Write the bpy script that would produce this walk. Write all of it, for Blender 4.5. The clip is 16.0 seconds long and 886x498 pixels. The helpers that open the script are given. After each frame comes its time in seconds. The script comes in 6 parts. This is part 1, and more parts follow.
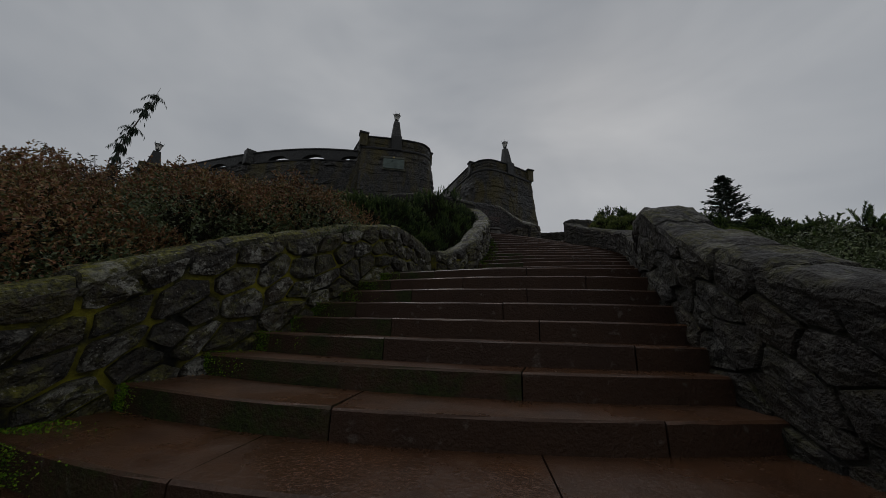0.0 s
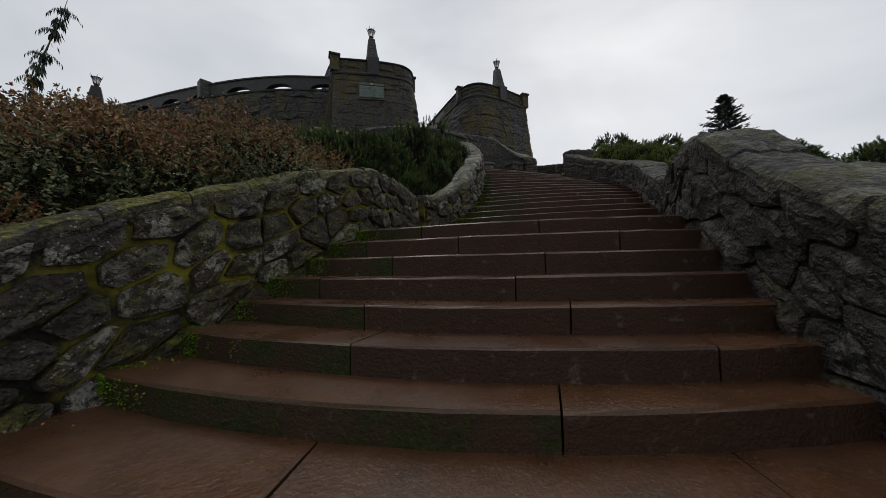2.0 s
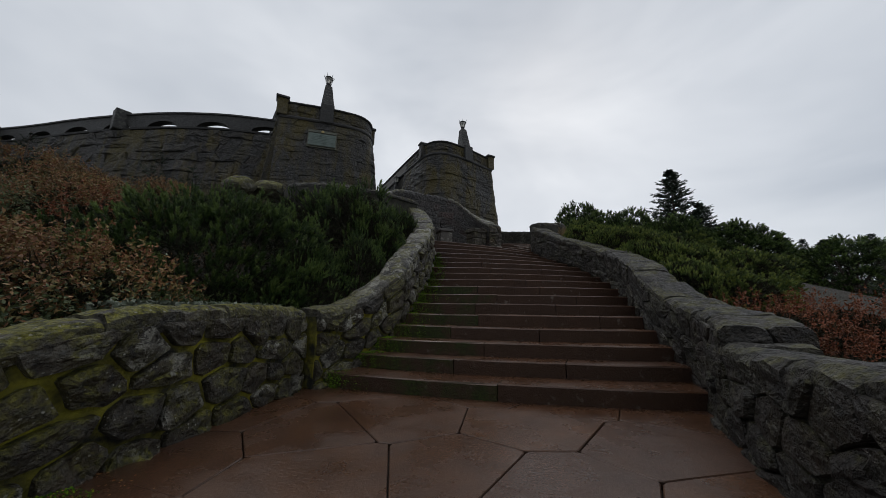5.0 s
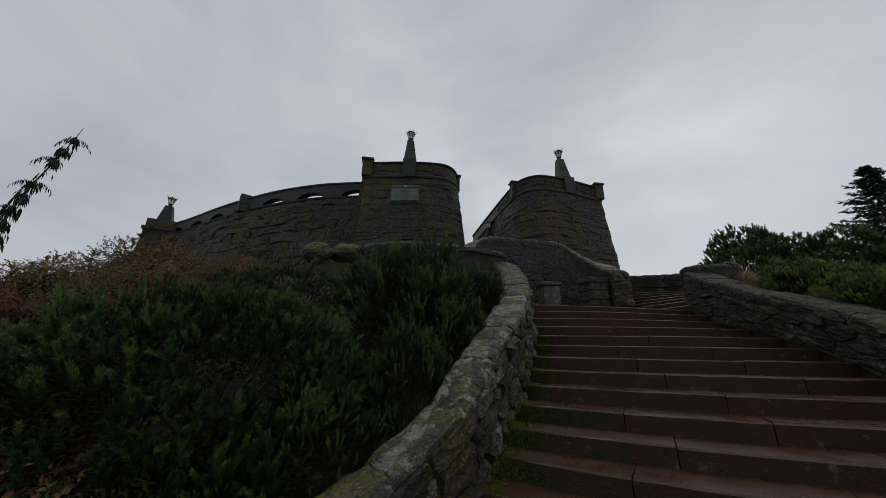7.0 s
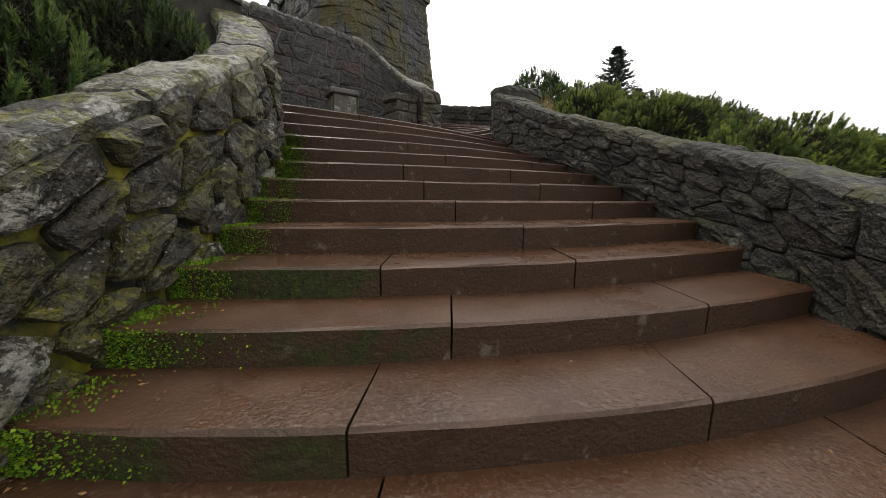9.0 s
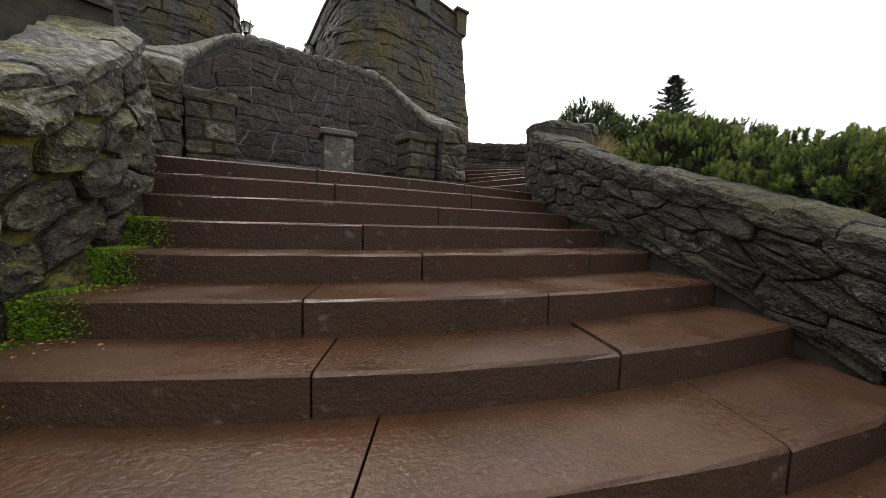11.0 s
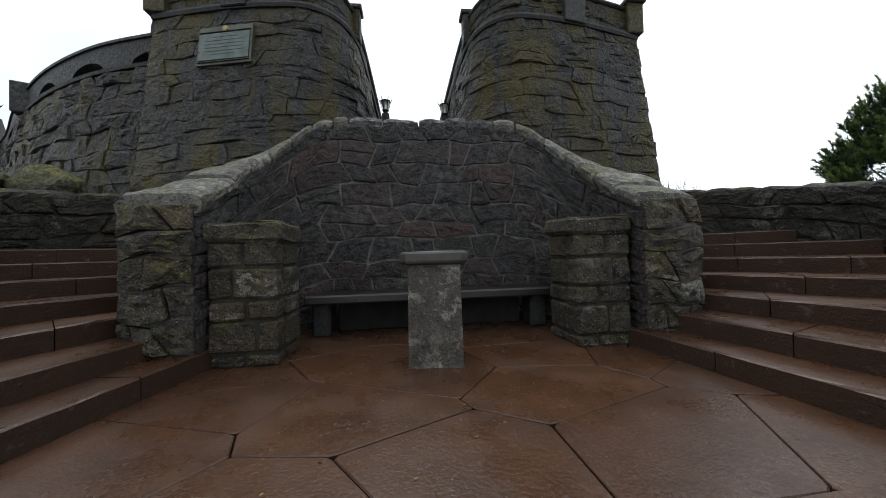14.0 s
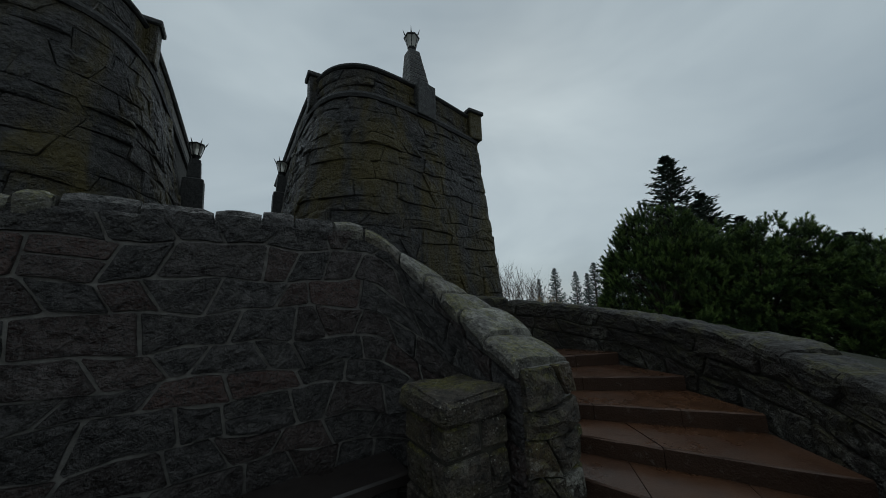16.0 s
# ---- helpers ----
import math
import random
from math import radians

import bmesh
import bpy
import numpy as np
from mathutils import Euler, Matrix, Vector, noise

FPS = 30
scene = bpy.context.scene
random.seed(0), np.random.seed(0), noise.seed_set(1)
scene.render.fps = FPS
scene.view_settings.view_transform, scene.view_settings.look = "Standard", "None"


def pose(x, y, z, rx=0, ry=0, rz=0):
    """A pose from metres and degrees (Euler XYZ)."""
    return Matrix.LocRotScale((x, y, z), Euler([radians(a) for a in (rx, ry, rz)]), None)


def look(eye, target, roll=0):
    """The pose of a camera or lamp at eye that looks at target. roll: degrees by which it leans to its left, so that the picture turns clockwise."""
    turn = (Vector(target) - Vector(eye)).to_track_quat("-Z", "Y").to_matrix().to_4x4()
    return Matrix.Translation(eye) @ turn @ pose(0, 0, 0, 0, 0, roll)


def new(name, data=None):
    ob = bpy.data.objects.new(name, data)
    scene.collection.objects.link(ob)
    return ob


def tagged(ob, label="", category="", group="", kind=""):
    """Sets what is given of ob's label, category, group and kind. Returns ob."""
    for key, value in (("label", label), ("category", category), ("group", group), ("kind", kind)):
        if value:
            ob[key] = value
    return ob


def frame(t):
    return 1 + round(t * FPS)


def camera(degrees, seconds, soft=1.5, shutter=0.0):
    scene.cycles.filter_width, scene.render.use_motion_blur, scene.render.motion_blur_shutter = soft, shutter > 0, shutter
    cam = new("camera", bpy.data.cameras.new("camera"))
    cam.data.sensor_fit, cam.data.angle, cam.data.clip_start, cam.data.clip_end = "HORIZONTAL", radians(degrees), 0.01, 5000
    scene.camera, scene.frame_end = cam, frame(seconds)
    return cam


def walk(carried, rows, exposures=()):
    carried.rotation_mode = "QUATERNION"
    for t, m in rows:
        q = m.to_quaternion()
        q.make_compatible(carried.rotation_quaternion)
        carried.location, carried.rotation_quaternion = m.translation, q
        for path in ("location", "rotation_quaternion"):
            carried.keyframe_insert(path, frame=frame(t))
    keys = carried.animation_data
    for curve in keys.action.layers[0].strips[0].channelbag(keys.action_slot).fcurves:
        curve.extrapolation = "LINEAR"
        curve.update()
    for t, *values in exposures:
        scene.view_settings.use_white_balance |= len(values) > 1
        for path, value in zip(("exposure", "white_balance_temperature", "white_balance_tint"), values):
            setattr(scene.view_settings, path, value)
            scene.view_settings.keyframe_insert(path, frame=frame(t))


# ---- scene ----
cam = camera(108.0, 16.0, soft=0.45)
PATH = [
    (0.0, 0.190, 0.039, -0.751, 103.53, -1.47, 6.60),
    (0.5, 0.055, 0.201, -0.665, 97.68, -1.45, 8.37),
    (1.0, 0.117, 0.366, -0.730, 94.27, -0.12, 8.51),
    (1.5, 0.153, 0.645, -0.591, 91.60, 1.10, 7.40),
    (2.0, 0.105, 0.907, -0.402, 92.32, 1.25, 5.39),
    (2.5, 0.169, 1.158, -0.253, 93.37, 2.31, 3.07),
    (3.0, 0.139, 1.472, 0.005, 96.03, 2.59, -0.11),
    (3.5, 0.196, 1.816, 0.257, 99.95, 0.12, -1.76),
    (6.0, 0.784, 4.215, 1.480, 101.00, -2.83, 1.61),
    (6.5, 0.701, 4.851, 1.783, 106.94, -3.15, 12.68),
    (7.0, 0.718, 5.289, 1.892, 107.93, -1.01, 17.78),
    (7.5, 0.892, 5.576, 1.617, 97.09, 2.57, 3.18),
    (8.0, 1.062, 6.212, 1.364, 80.33, 0.58, -11.45),
    (8.5, 1.133, 6.935, 1.413, 78.18, 1.30, -11.85),
    (9.0, 1.311, 7.497, 1.739, 80.60, -0.53, -12.66),
    (9.5, 1.391, 7.991, 2.027, 86.58, -1.13, -10.72),
    (12.0, 2.465, 10.314, 2.932, 84.90, -0.59, 1.98),
    (12.5, 2.258, 10.904, 3.359, 85.74, -0.08, 8.14),
    (13.0, 2.179, 11.416, 3.509, 89.81, 0.55, 15.43),
    (13.5, 1.989, 11.868, 3.722, 90.19, 0.84, 19.64),
    (14.0, 1.994, 12.322, 3.865, 91.13, 1.66, 21.77),
    (14.5, 1.849, 12.673, 4.177, 94.59, 1.58, 22.10),
    (15.0, 1.911, 12.852, 4.758, 104.54, 1.06, 18.00),
    (15.5, 1.870, 13.189, 4.808, 112.21, 1.64, 9.50),
    (16.0, 1.837, 13.449, 4.924, 99.51, 2.21, -5.04),
]
EXPOSURES = [(0.0, -0.9, 6400, 10), (0.5, -0.62, 6400, 10), (1.0, -0.32, 6450, 10), (1.5, 0.05, 6450, 10), (3.5, 0.0, 6350, 10), (6.0, -0.02, 6250, 10), (7.0, -0.35, 6250, 10), (7.5, -0.45, 6350, 10), (8.0, 0.0, 6600, 10),
             (8.5, 0.8, 6800, 10), (9.0, 1.3, 6950, 10), (9.7, 1.32, 6950, 11), (12.0, 1.12, 6600, 11), (13.0, 0.95, 6300, 9), (14.5, 0.8, 6200, 7), (15.0, 0.45, 6100, 5), (15.5, -0.12, 5950, 1), (16.0, -0.58, 5850, -1)]
walk(cam, [(t, pose(x, y, z, rx, ry, rz)) for t, x, y, z, rx, ry, rz in PATH], EXPOSURES)

# ---------------------------------------------------------------- light
world = bpy.data.worlds.new("overcast")
scene.world = world
world.use_nodes = True
wn, wl = world.node_tree.nodes, world.node_tree.links
wn.clear()
sky = wn.new("ShaderNodeTexSky")
sky.sky_type, sky.sun_disc = "NISHITA", False
sky.sun_elevation, sky.sun_rotation = radians(38), radians(20)
skyscale = wn.new("ShaderNodeVectorMath")
skyscale.operation = "SCALE"
skyscale.inputs["Scale"].default_value = 0.07
wl.new(sky.outputs[0], skyscale.inputs[0])
tc = wn.new("ShaderNodeTexCoord")
mp = wn.new("ShaderNodeMapping")
mp.inputs["Scale"].default_value = (1.0, 1.0, 2.2)
wl.new(tc.outputs["Generated"], mp.inputs[0])
cn = wn.new("ShaderNodeTexNoise")
cn.inputs["Scale"].default_value, cn.inputs["Detail"].default_value = 1.5, 4.0
cn.inputs["Roughness"].default_value, cn.inputs["Distortion"].default_value = 0.5, 0.4
wl.new(mp.outputs[0], cn.inputs[0])
cr = wn.new("ShaderNodeValToRGB")
cr.color_ramp.elements[0].position, cr.color_ramp.elements[0].color = 0.3, (0.51, 0.54, 0.58, 1)
cr.color_ramp.elements[1].position, cr.color_ramp.elements[1].color = 0.72, (0.84, 0.85, 0.86, 1)
wl.new(cn.outputs[0], cr.inputs[0])
cm = wn.new("ShaderNodeMix")
cm.data_type = "RGBA"
cm.inputs[0].default_value = 0.9
wl.new(skyscale.outputs[0], cm.inputs[6])
wl.new(cr.outputs[0], cm.inputs[7])
bg = wn.new("ShaderNodeBackground")
bg.inputs[1].default_value = 1.0
wo = wn.new("ShaderNodeOutputWorld")
wl.new(cm.outputs[2], bg.inputs[0])
wl.new(bg.outputs[0], wo.inputs[0])

sun_data = bpy.data.lights.new("sun", "SUN")
sun_data.energy, sun_data.angle, sun_data.color = 0.5, radians(25), (1.0, 0.97, 0.92)
sun = new("sun", sun_data)
sun.matrix_world = look((0, 0, 30), (8, -14, 0))

# ---------------------------------------------------------------- materials
def node_mat(name):
    m = bpy.data.materials.new(name)
    m.use_nodes = True
    nt = m.node_tree
    return m, nt.nodes, nt.links, nt.nodes["Principled BSDF"]


def noise_node(n, l, vec, scale, detail=4.0, rough=0.55, distort=0.0):
    t = n.new("ShaderNodeTexNoise")
    t.inputs["Scale"].default_value, t.inputs["Detail"].default_value = scale, detail
    t.inputs["Roughness"].default_value, t.inputs["Distortion"].default_value = rough, distort
    if vec is not None:
        l.new(vec, t.inputs["Vector"])
    return t.outputs["Fac"]


def ramp_node(n, l, fac, stops):
    r = n.new("ShaderNodeValToRGB")
    e = r.color_ramp.elements
    while len(e) < len(stops):
        e.new(0.5)
    for q, (p, c) in zip(e, stops):
        q.position = p
        q.color = (c, c, c, 1) if isinstance(c, (int, float)) else (*c, 1)
    l.new(fac, r.inputs[0])
    return r.outputs[0]


def mix_node(n, l, fac, a, b, mode="MIX"):
    x = n.new("ShaderNodeMix")
    x.data_type, x.blend_type = "RGBA", mode
    for sock, v in ((x.inputs[0], fac), (x.inputs[6], a), (x.inputs[7], b)):
        if isinstance(v, (int, float)):
            sock.default_value = v
        elif isinstance(v, tuple):
            sock.default_value = (*v, 1)
        else:
            l.new(v, sock)
    return x.outputs[2]


def math_node(n, l, op, a, b=None):
    x = n.new("ShaderNodeMath")
    x.operation = op
    for sock, v in ((x.inputs[0], a), (x.inputs[1], b)):
        if v is None:
            continue
        if isinstance(v, (int, float)):
            sock.default_value = v
        else:
            l.new(v, sock)
    return x.outputs[0]


def bump_node(n, l, b, height, strength, distance):
    x = n.new("ShaderNodeBump")
    x.inputs["Strength"].default_value, x.inputs["Distance"].default_value = strength, distance
    l.new(height, x.inputs["Height"])
    l.new(x.outputs[0], b.inputs["Normal"])


def stone_mat(name, dark, light, tint, lichen=0.0, moss=0.0, ochre=0.0, rough=(0.45, 0.8), bump=0.02, grain=9.0, spot=18.0, patch=(0.46, 0.56)):
    """Rough-hewn basalt, each piece a little different, with lichen, moss and ochre stains."""
    m, n, l, b = node_mat(name)
    pos = n.new("ShaderNodeNewGeometry")
    p = pos.outputs["Position"]
    rnd = n.new("ShaderNodeObjectInfo").outputs["Random"]
    base = mix_node(n, l, ramp_node(n, l, noise_node(n, l, p, grain, 4, 0.62), [(0.36, 0.0), (0.64, 1.0)]), dark, light)
    base = mix_node(n, l, ramp_node(n, l, rnd, [(0.55, 0.0), (0.95, 0.55)]), base, tint)
    val = ramp_node(n, l, math_node(n, l, "FRACT", math_node(n, l, "MULTIPLY", rnd, 7.31)), [(0.0, 0.62), (1.0, 1.25)])
    base = mix_node(n, l, 1.0, base, val, "MULTIPLY")
    base = mix_node(n, l, ramp_node(n, l, noise_node(n, l, p, 55, 2, 0.5), [(0.5, 0.0), (0.68, 0.9)]), base, light)
    base = mix_node(n, l, ramp_node(n, l, noise_node(n, l, p, 24, 3, 0.55, 0.8), [(0.54, 0.0), (0.66, 0.85)]), base, (0.012, 0.011, 0.01))
    if ochre:
        st = n.new("ShaderNodeMapping")
        st.inputs["Scale"].default_value = (1.1, 1.1, 0.3)
        l.new(p, st.inputs[0])
        stretch = st.outputs[0]
        base = mix_node(n, l, math_node(n, l, "MULTIPLY", ramp_node(n, l, noise_node(n, l, stretch, 1.0, 6, 0.66, 0.5), [(0.46, 0.0), (0.6, 1.0)]), ochre), base, (0.08, 0.062, 0.011))
    if moss:
        sep = n.new("ShaderNodeSeparateXYZ")
        l.new(pos.outputs["Normal"], sep.inputs[0])
        up = ramp_node(n, l, sep.outputs[2], [(0.0, 0.22), (0.75, 1.0)])
        mm = ramp_node(n, l, noise_node(n, l, p, 3.4, 4, 0.6, 0.5), [(0.46 - 0.12 * max(0.0, moss - 0.9), 0.0), (0.56 - 0.2 * max(0.0, moss - 0.9), 1.0)])
        green = mix_node(n, l, ramp_node(n, l, noise_node(n, l, p, 30, 3), [(0.35, 0.0), (0.65, 1.0)]), (0.014, 0.015, 0.002), (0.15, 0.14, 0.008))
        base = mix_node(n, l, math_node(n, l, "MULTIPLY", math_node(n, l, "MULTIPLY", up, mm), min(moss, 1.0)), base, green)
    if lichen:
        where = ramp_node(n, l, noise_node(n, l, p, 2.2, 4, 0.6), [(patch[0] - 0.09, 0.0), (patch[1] - 0.03, 1.0)])
        own = ramp_node(n, l, math_node(n, l, "FRACT", math_node(n, l, "MULTIPLY", rnd, 13.7)), [(0.45, 0.12), (0.8, 1.0)])
        crust = ramp_node(n, l, noise_node(n, l, p, spot * 0.42, 9, 0.74, 0.4), [(0.505, 0.0), (0.535, 1.0)])
        v = n.new("ShaderNodeTexVoronoi")
        v.inputs["Scale"].default_value, v.inputs["Randomness"].default_value = spot * 2.1, 1.0
        l.new(p, v.inputs["Vector"])
        edge = math_node(n, l, "ADD", v.outputs["Distance"], math_node(n, l, "MULTIPLY", noise_node(n, l, p, 90, 3), 0.35))
        specks = ramp_node(n, l, edge, [(0.36, 1.0), (0.41, 0.0)])
        few = ramp_node(n, l, noise_node(n, l, p, 6.0, 4, 0.6), [(0.46, 0.0), (0.54, 1.0)])
        k = math_node(n, l, "MAXIMUM", math_node(n, l, "MULTIPLY", math_node(n, l, "MULTIPLY", crust, where), own), math_node(n, l, "MULTIPLY", math_node(n, l, "MULTIPLY", specks, few), 0.8))
        pale = mix_node(n, l, ramp_node(n, l, noise_node(n, l, p, 42, 5, 0.7), [(0.35, 0.0), (0.62, 1.0)]), (0.12, 0.114, 0.092), (0.37, 0.36, 0.31))
        base = mix_node(n, l, math_node(n, l, "MULTIPLY", k, lichen), base, pale)
    l.new(base, b.inputs["Base Color"])
    l.new(ramp_node(n, l, noise_node(n, l, p, 20, 3), [(0.35, rough[0]), (0.65, rough[1])]), b.inputs["Roughness"])
    b.inputs["Specular IOR Level"].default_value = 0.4
    h = math_node(n, l, "ADD", noise_node(n, l, p, 13, 4, 0.6, 0.3), math_node(n, l, "MULTIPLY", noise_node(n, l, p, 48, 3, 0.6), 0.4))
    bump_node(n, l, b, h, 1.0, bump * 1.5)
    return m


def step_mat(name, moss=0.0):
    """Wet red-brown concrete: polished where feet go, grainy elsewhere."""
    m, n, l, b = node_mat(name)
    pos = n.new("ShaderNodeNewGeometry")
    p = pos.outputs["Position"]
    rnd = n.new("ShaderNodeObjectInfo").outputs["Random"]
    base = mix_node(n, l, ramp_node(n, l, noise_node(n, l, p, 3.2, 6, 0.6), [(0.3, 0.0), (0.7, 1.0)]), (0.042, 0.0178, 0.0075), (0.09, 0.04, 0.0175))
    base = mix_node(n, l, ramp_node(n, l, rnd, [(0.0, 0.0), (1.0, 0.5)]), base, (0.042, 0.022, 0.015))
    base = mix_node(n, l, ramp_node(n, l, noise_node(n, l, p, 60, 2), [(0.52, 0.0), (0.68, 0.6)]), base, (0.1, 0.062, 0.045))
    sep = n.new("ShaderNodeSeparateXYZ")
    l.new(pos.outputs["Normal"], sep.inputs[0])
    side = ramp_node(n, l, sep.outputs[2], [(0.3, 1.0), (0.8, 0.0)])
    # Steep faces mix 70% towards a darker brown than the treads.
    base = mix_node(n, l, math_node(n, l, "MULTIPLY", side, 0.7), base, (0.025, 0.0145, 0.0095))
    blot = ramp_node(n, l, noise_node(n, l, p, 11, 4, 0.6, 0.4), [(0.62, 0.0), (0.72, 0.4)])
    base = mix_node(n, l, math_node(n, l, "MULTIPLY", blot, side), base, (0.16, 0.14, 0.12))
    if moss:
        film = ramp_node(n, l, noise_node(n, l, p, 2.1, 6, 0.66, 0.3), [(0.5 - 0.16 * moss, 0.0), (0.66 - 0.16 * moss, 0.85)])
        green = mix_node(n, l, ramp_node(n, l, noise_node(n, l, p, 34, 4, 0.6), [(0.35, 0.0), (0.65, 1.0)]), (0.008, 0.010, 0.003), (0.024, 0.04, 0.005))
        base = mix_node(n, l, math_node(n, l, "MULTIPLY", film, side), base, green)
    l.new(base, b.inputs["Base Color"])
    wet = ramp_node(n, l, noise_node(n, l, p, 1.4, 5, 0.62), [(0.36, 0.14), (0.62, 0.44)])
    rough = mix_node(n, l, side, wet, (0.72, 0.72, 0.72))
    l.new(ramp_node(n, l, sep.outputs[2], [(0.3, 0.2), (0.8, 0.45)]), b.inputs["Specular IOR Level"])
    l.new(rough, b.inputs["Roughness"])
    smooth_top = math_node(n, l, "MULTIPLY", noise_node(n, l, p, 48, 5, 0.6, 0.6), 0.3)
    hammered = math_node(n, l, "MULTIPLY", math_node(n, l, "ADD", noise_node(n, l, p, 22, 4, 0.6), noise_node(n, l, p, 60, 3, 0.55)), side)
    bump_node(n, l, b, math_node(n, l, "ADD", smooth_top, hammered), 0.7, 0.016)
    return m


def plain_mat(name, a, c, scale=8.0, rough=0.7, bump=0.004, metal=0.0, stops=(0.3, 0.7)):
    m, n, l, b = node_mat(name)
    pos = n.new("ShaderNodeNewGeometry").outputs["Position"]
    l.new(mix_node(n, l, ramp_node(n, l, noise_node(n, l, pos, scale, 6, 0.6), [(stops[0], 0.0), (stops[1], 1.0)]), a, c), b.inputs["Base Color"])
    b.inputs["Metallic"].default_value = metal
    l.new(ramp_node(n, l, noise_node(n, l, pos, scale * 0.6, 4), [(0.3, max(0.05, rough - 0.15)), (0.7, min(1.0, rough + 0.12))]), b.inputs["Roughness"])
    if bump:
        bump_node(n, l, b, noise_node(n, l, pos, scale * 3, 6, 0.65), 0.6, bump)
    return m


def leaf_mat(name, cols, rough=0.55, patch=1.3):
    """Foliage: colour by leaf and by larger patches."""
    m, n, l, b = node_mat(name)
    g = n.new("ShaderNodeNewGeometry")
    isl = g.outputs["Random Per Island"]
    a = ramp_node(n, l, isl, [(i / (len(cols) - 1), c) for i, c in enumerate(cols)])
    big = ramp_node(n, l, noise_node(n, l, g.outputs["Position"], patch, 3), [(0.3, 0.65), (0.7, 1.3)])
    l.new(mix_node(n, l, 1.0, a, big, "MULTIPLY"), b.inputs["Base Color"])
    b.inputs["Roughness"].default_value = rough
    b.inputs["Specular IOR Level"].default_value = 0.3
    return m


M_WALL = stone_mat("mossy basalt", (0.0065, 0.005, 0.003), (0.046, 0.037, 0.024), (0.036, 0.024, 0.01), lichen=0.75, moss=0.85, bump=0.05, spot=17.0, patch=(0.48, 0.55))
M_COPE = stone_mat("weathered coping stone", (0.0105, 0.0095, 0.0075), (0.058, 0.052, 0.042), (0.044, 0.037, 0.025), lichen=0.85, moss=0.75, rough=(0.4, 0.75), bump=0.04, spot=9.0, patch=(0.47, 0.53))
M_DARKCOPE = stone_mat("bare dark coping stone", (0.007, 0.006, 0.005), (0.031, 0.027, 0.0225), (0.024, 0.019, 0.014), lichen=0.35, moss=0.35, rough=(0.55, 0.85), bump=0.04, spot=16.0, patch=(0.56, 0.62))
M_MOSSCOPE = stone_mat("moss-carpeted coping", (0.02, 0.018, 0.014), (0.07, 0.064, 0.05), (0.055, 0.044, 0.025), lichen=0.8, moss=1.5, rough=(0.6, 0.9), bump=0.045, spot=14.0, patch=(0.55, 0.62))
M_ARMCOPE = stone_mat("pale arm coping stone", (0.03, 0.028, 0.025), (0.13, 0.122, 0.106), (0.09, 0.072, 0.05), lichen=0.7, moss=0.55, rough=(0.4, 0.75), bump=0.03)
M_DARKWALL = stone_mat("dark damp basalt", (0.0038, 0.003, 0.0024), (0.022, 0.0172, 0.013), (0.022, 0.0125, 0.008), lichen=0.32, moss=0.2, bump=0.055, spot=26.0, patch=(0.56, 0.61))
M_APSE = stone_mat("grey cut basalt", (0.005, 0.0047, 0.0048), (0.07, 0.065, 0.063), (0.06, 0.026, 0.019), lichen=0.08, moss=0.0, rough=(0.35, 0.75), bump=0.06, grain=11.0)
M_TOWER = stone_mat("quarry-faced tower stone", (0.0051, 0.0051, 0.0055), (0.0731, 0.0714, 0.0714), (0.0382, 0.0281, 0.0221), lichen=0.1, moss=0.1, ochre=0.85, rough=(0.35, 0.75), bump=0.095, grain=7.0)
M_PIER = stone_mat("pale weathered pier stone", (0.006, 0.005, 0.004), (0.07, 0.058, 0.044), (0.075, 0.046, 0.022), lichen=0.7, moss=0.55, rough=(0.45, 0.8), bump=0.055, spot=14.0, patch=(0.56, 0.61))
M_TRIM = stone_mat("dressed trim stone", (0.008, 0.008, 0.008), (0.028, 0.028, 0.027), (0.022, 0.02, 0.018), lichen=0.15, moss=0.0, bump=0.014)
M_MORTAR = plain_mat("pale grey mortar", (0.09, 0.085, 0.078), (0.2, 0.19, 0.172), 12, 0.85, 0.01)
M_DARKMORTAR = plain_mat("dark mossy joint", (0.006, 0.006, 0.0045), (0.034, 0.031, 0.019), 9, 0.9, 0.02)
M_MOSSJOINT = plain_mat("mossy joint", (0.006, 0.006, 0.003), (0.2, 0.18, 0.008), 3.2, 0.95, 0.06, stops=(0.42, 0.62))
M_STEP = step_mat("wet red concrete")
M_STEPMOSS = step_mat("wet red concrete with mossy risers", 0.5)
M_JOINT = plain_mat("dark step joint", (0.01, 0.007, 0.005), (0.03, 0.02, 0.014), 14, 0.8, 0.004)
M_PED = stone_mat("cast concrete pedestal", (0.012, 0.01, 0.0085), (0.062, 0.055, 0.047), (0.05, 0.04, 0.03), lichen=0.55, moss=0.0, rough=(0.45, 0.7), bump=0.01, grain=6.0)
M_PEDCAP = plain_mat("smooth concrete cap", (0.03, 0.026, 0.023), (0.058, 0.052, 0.046), 10, 0.5, 0.004)
M_BENCH = plain_mat("smooth wet bench slab", (0.014, 0.011, 0.010), (0.026, 0.021, 0.019), 5, 0.4, 0.002)
# Near-black colour that paints the shade below the bench seat.
M_BENCHSHADE = plain_mat("painted shade under bench", (0.003, 0.0028, 0.0027), (0.009, 0.008, 0.0075), 9, 0.8, 0.01)
M_BRONZE = plain_mat("verdigris bronze", (0.0375, 0.0540, 0.0465), (0.0900, 0.1162, 0.1013), 5, 0.4, 0.002, 0.35)
M_BRONZE_DARK = plain_mat("dark bronze", (0.035, 0.04, 0.035), (0.09, 0.09, 0.06), 6, 0.5, 0.002, 0.4)
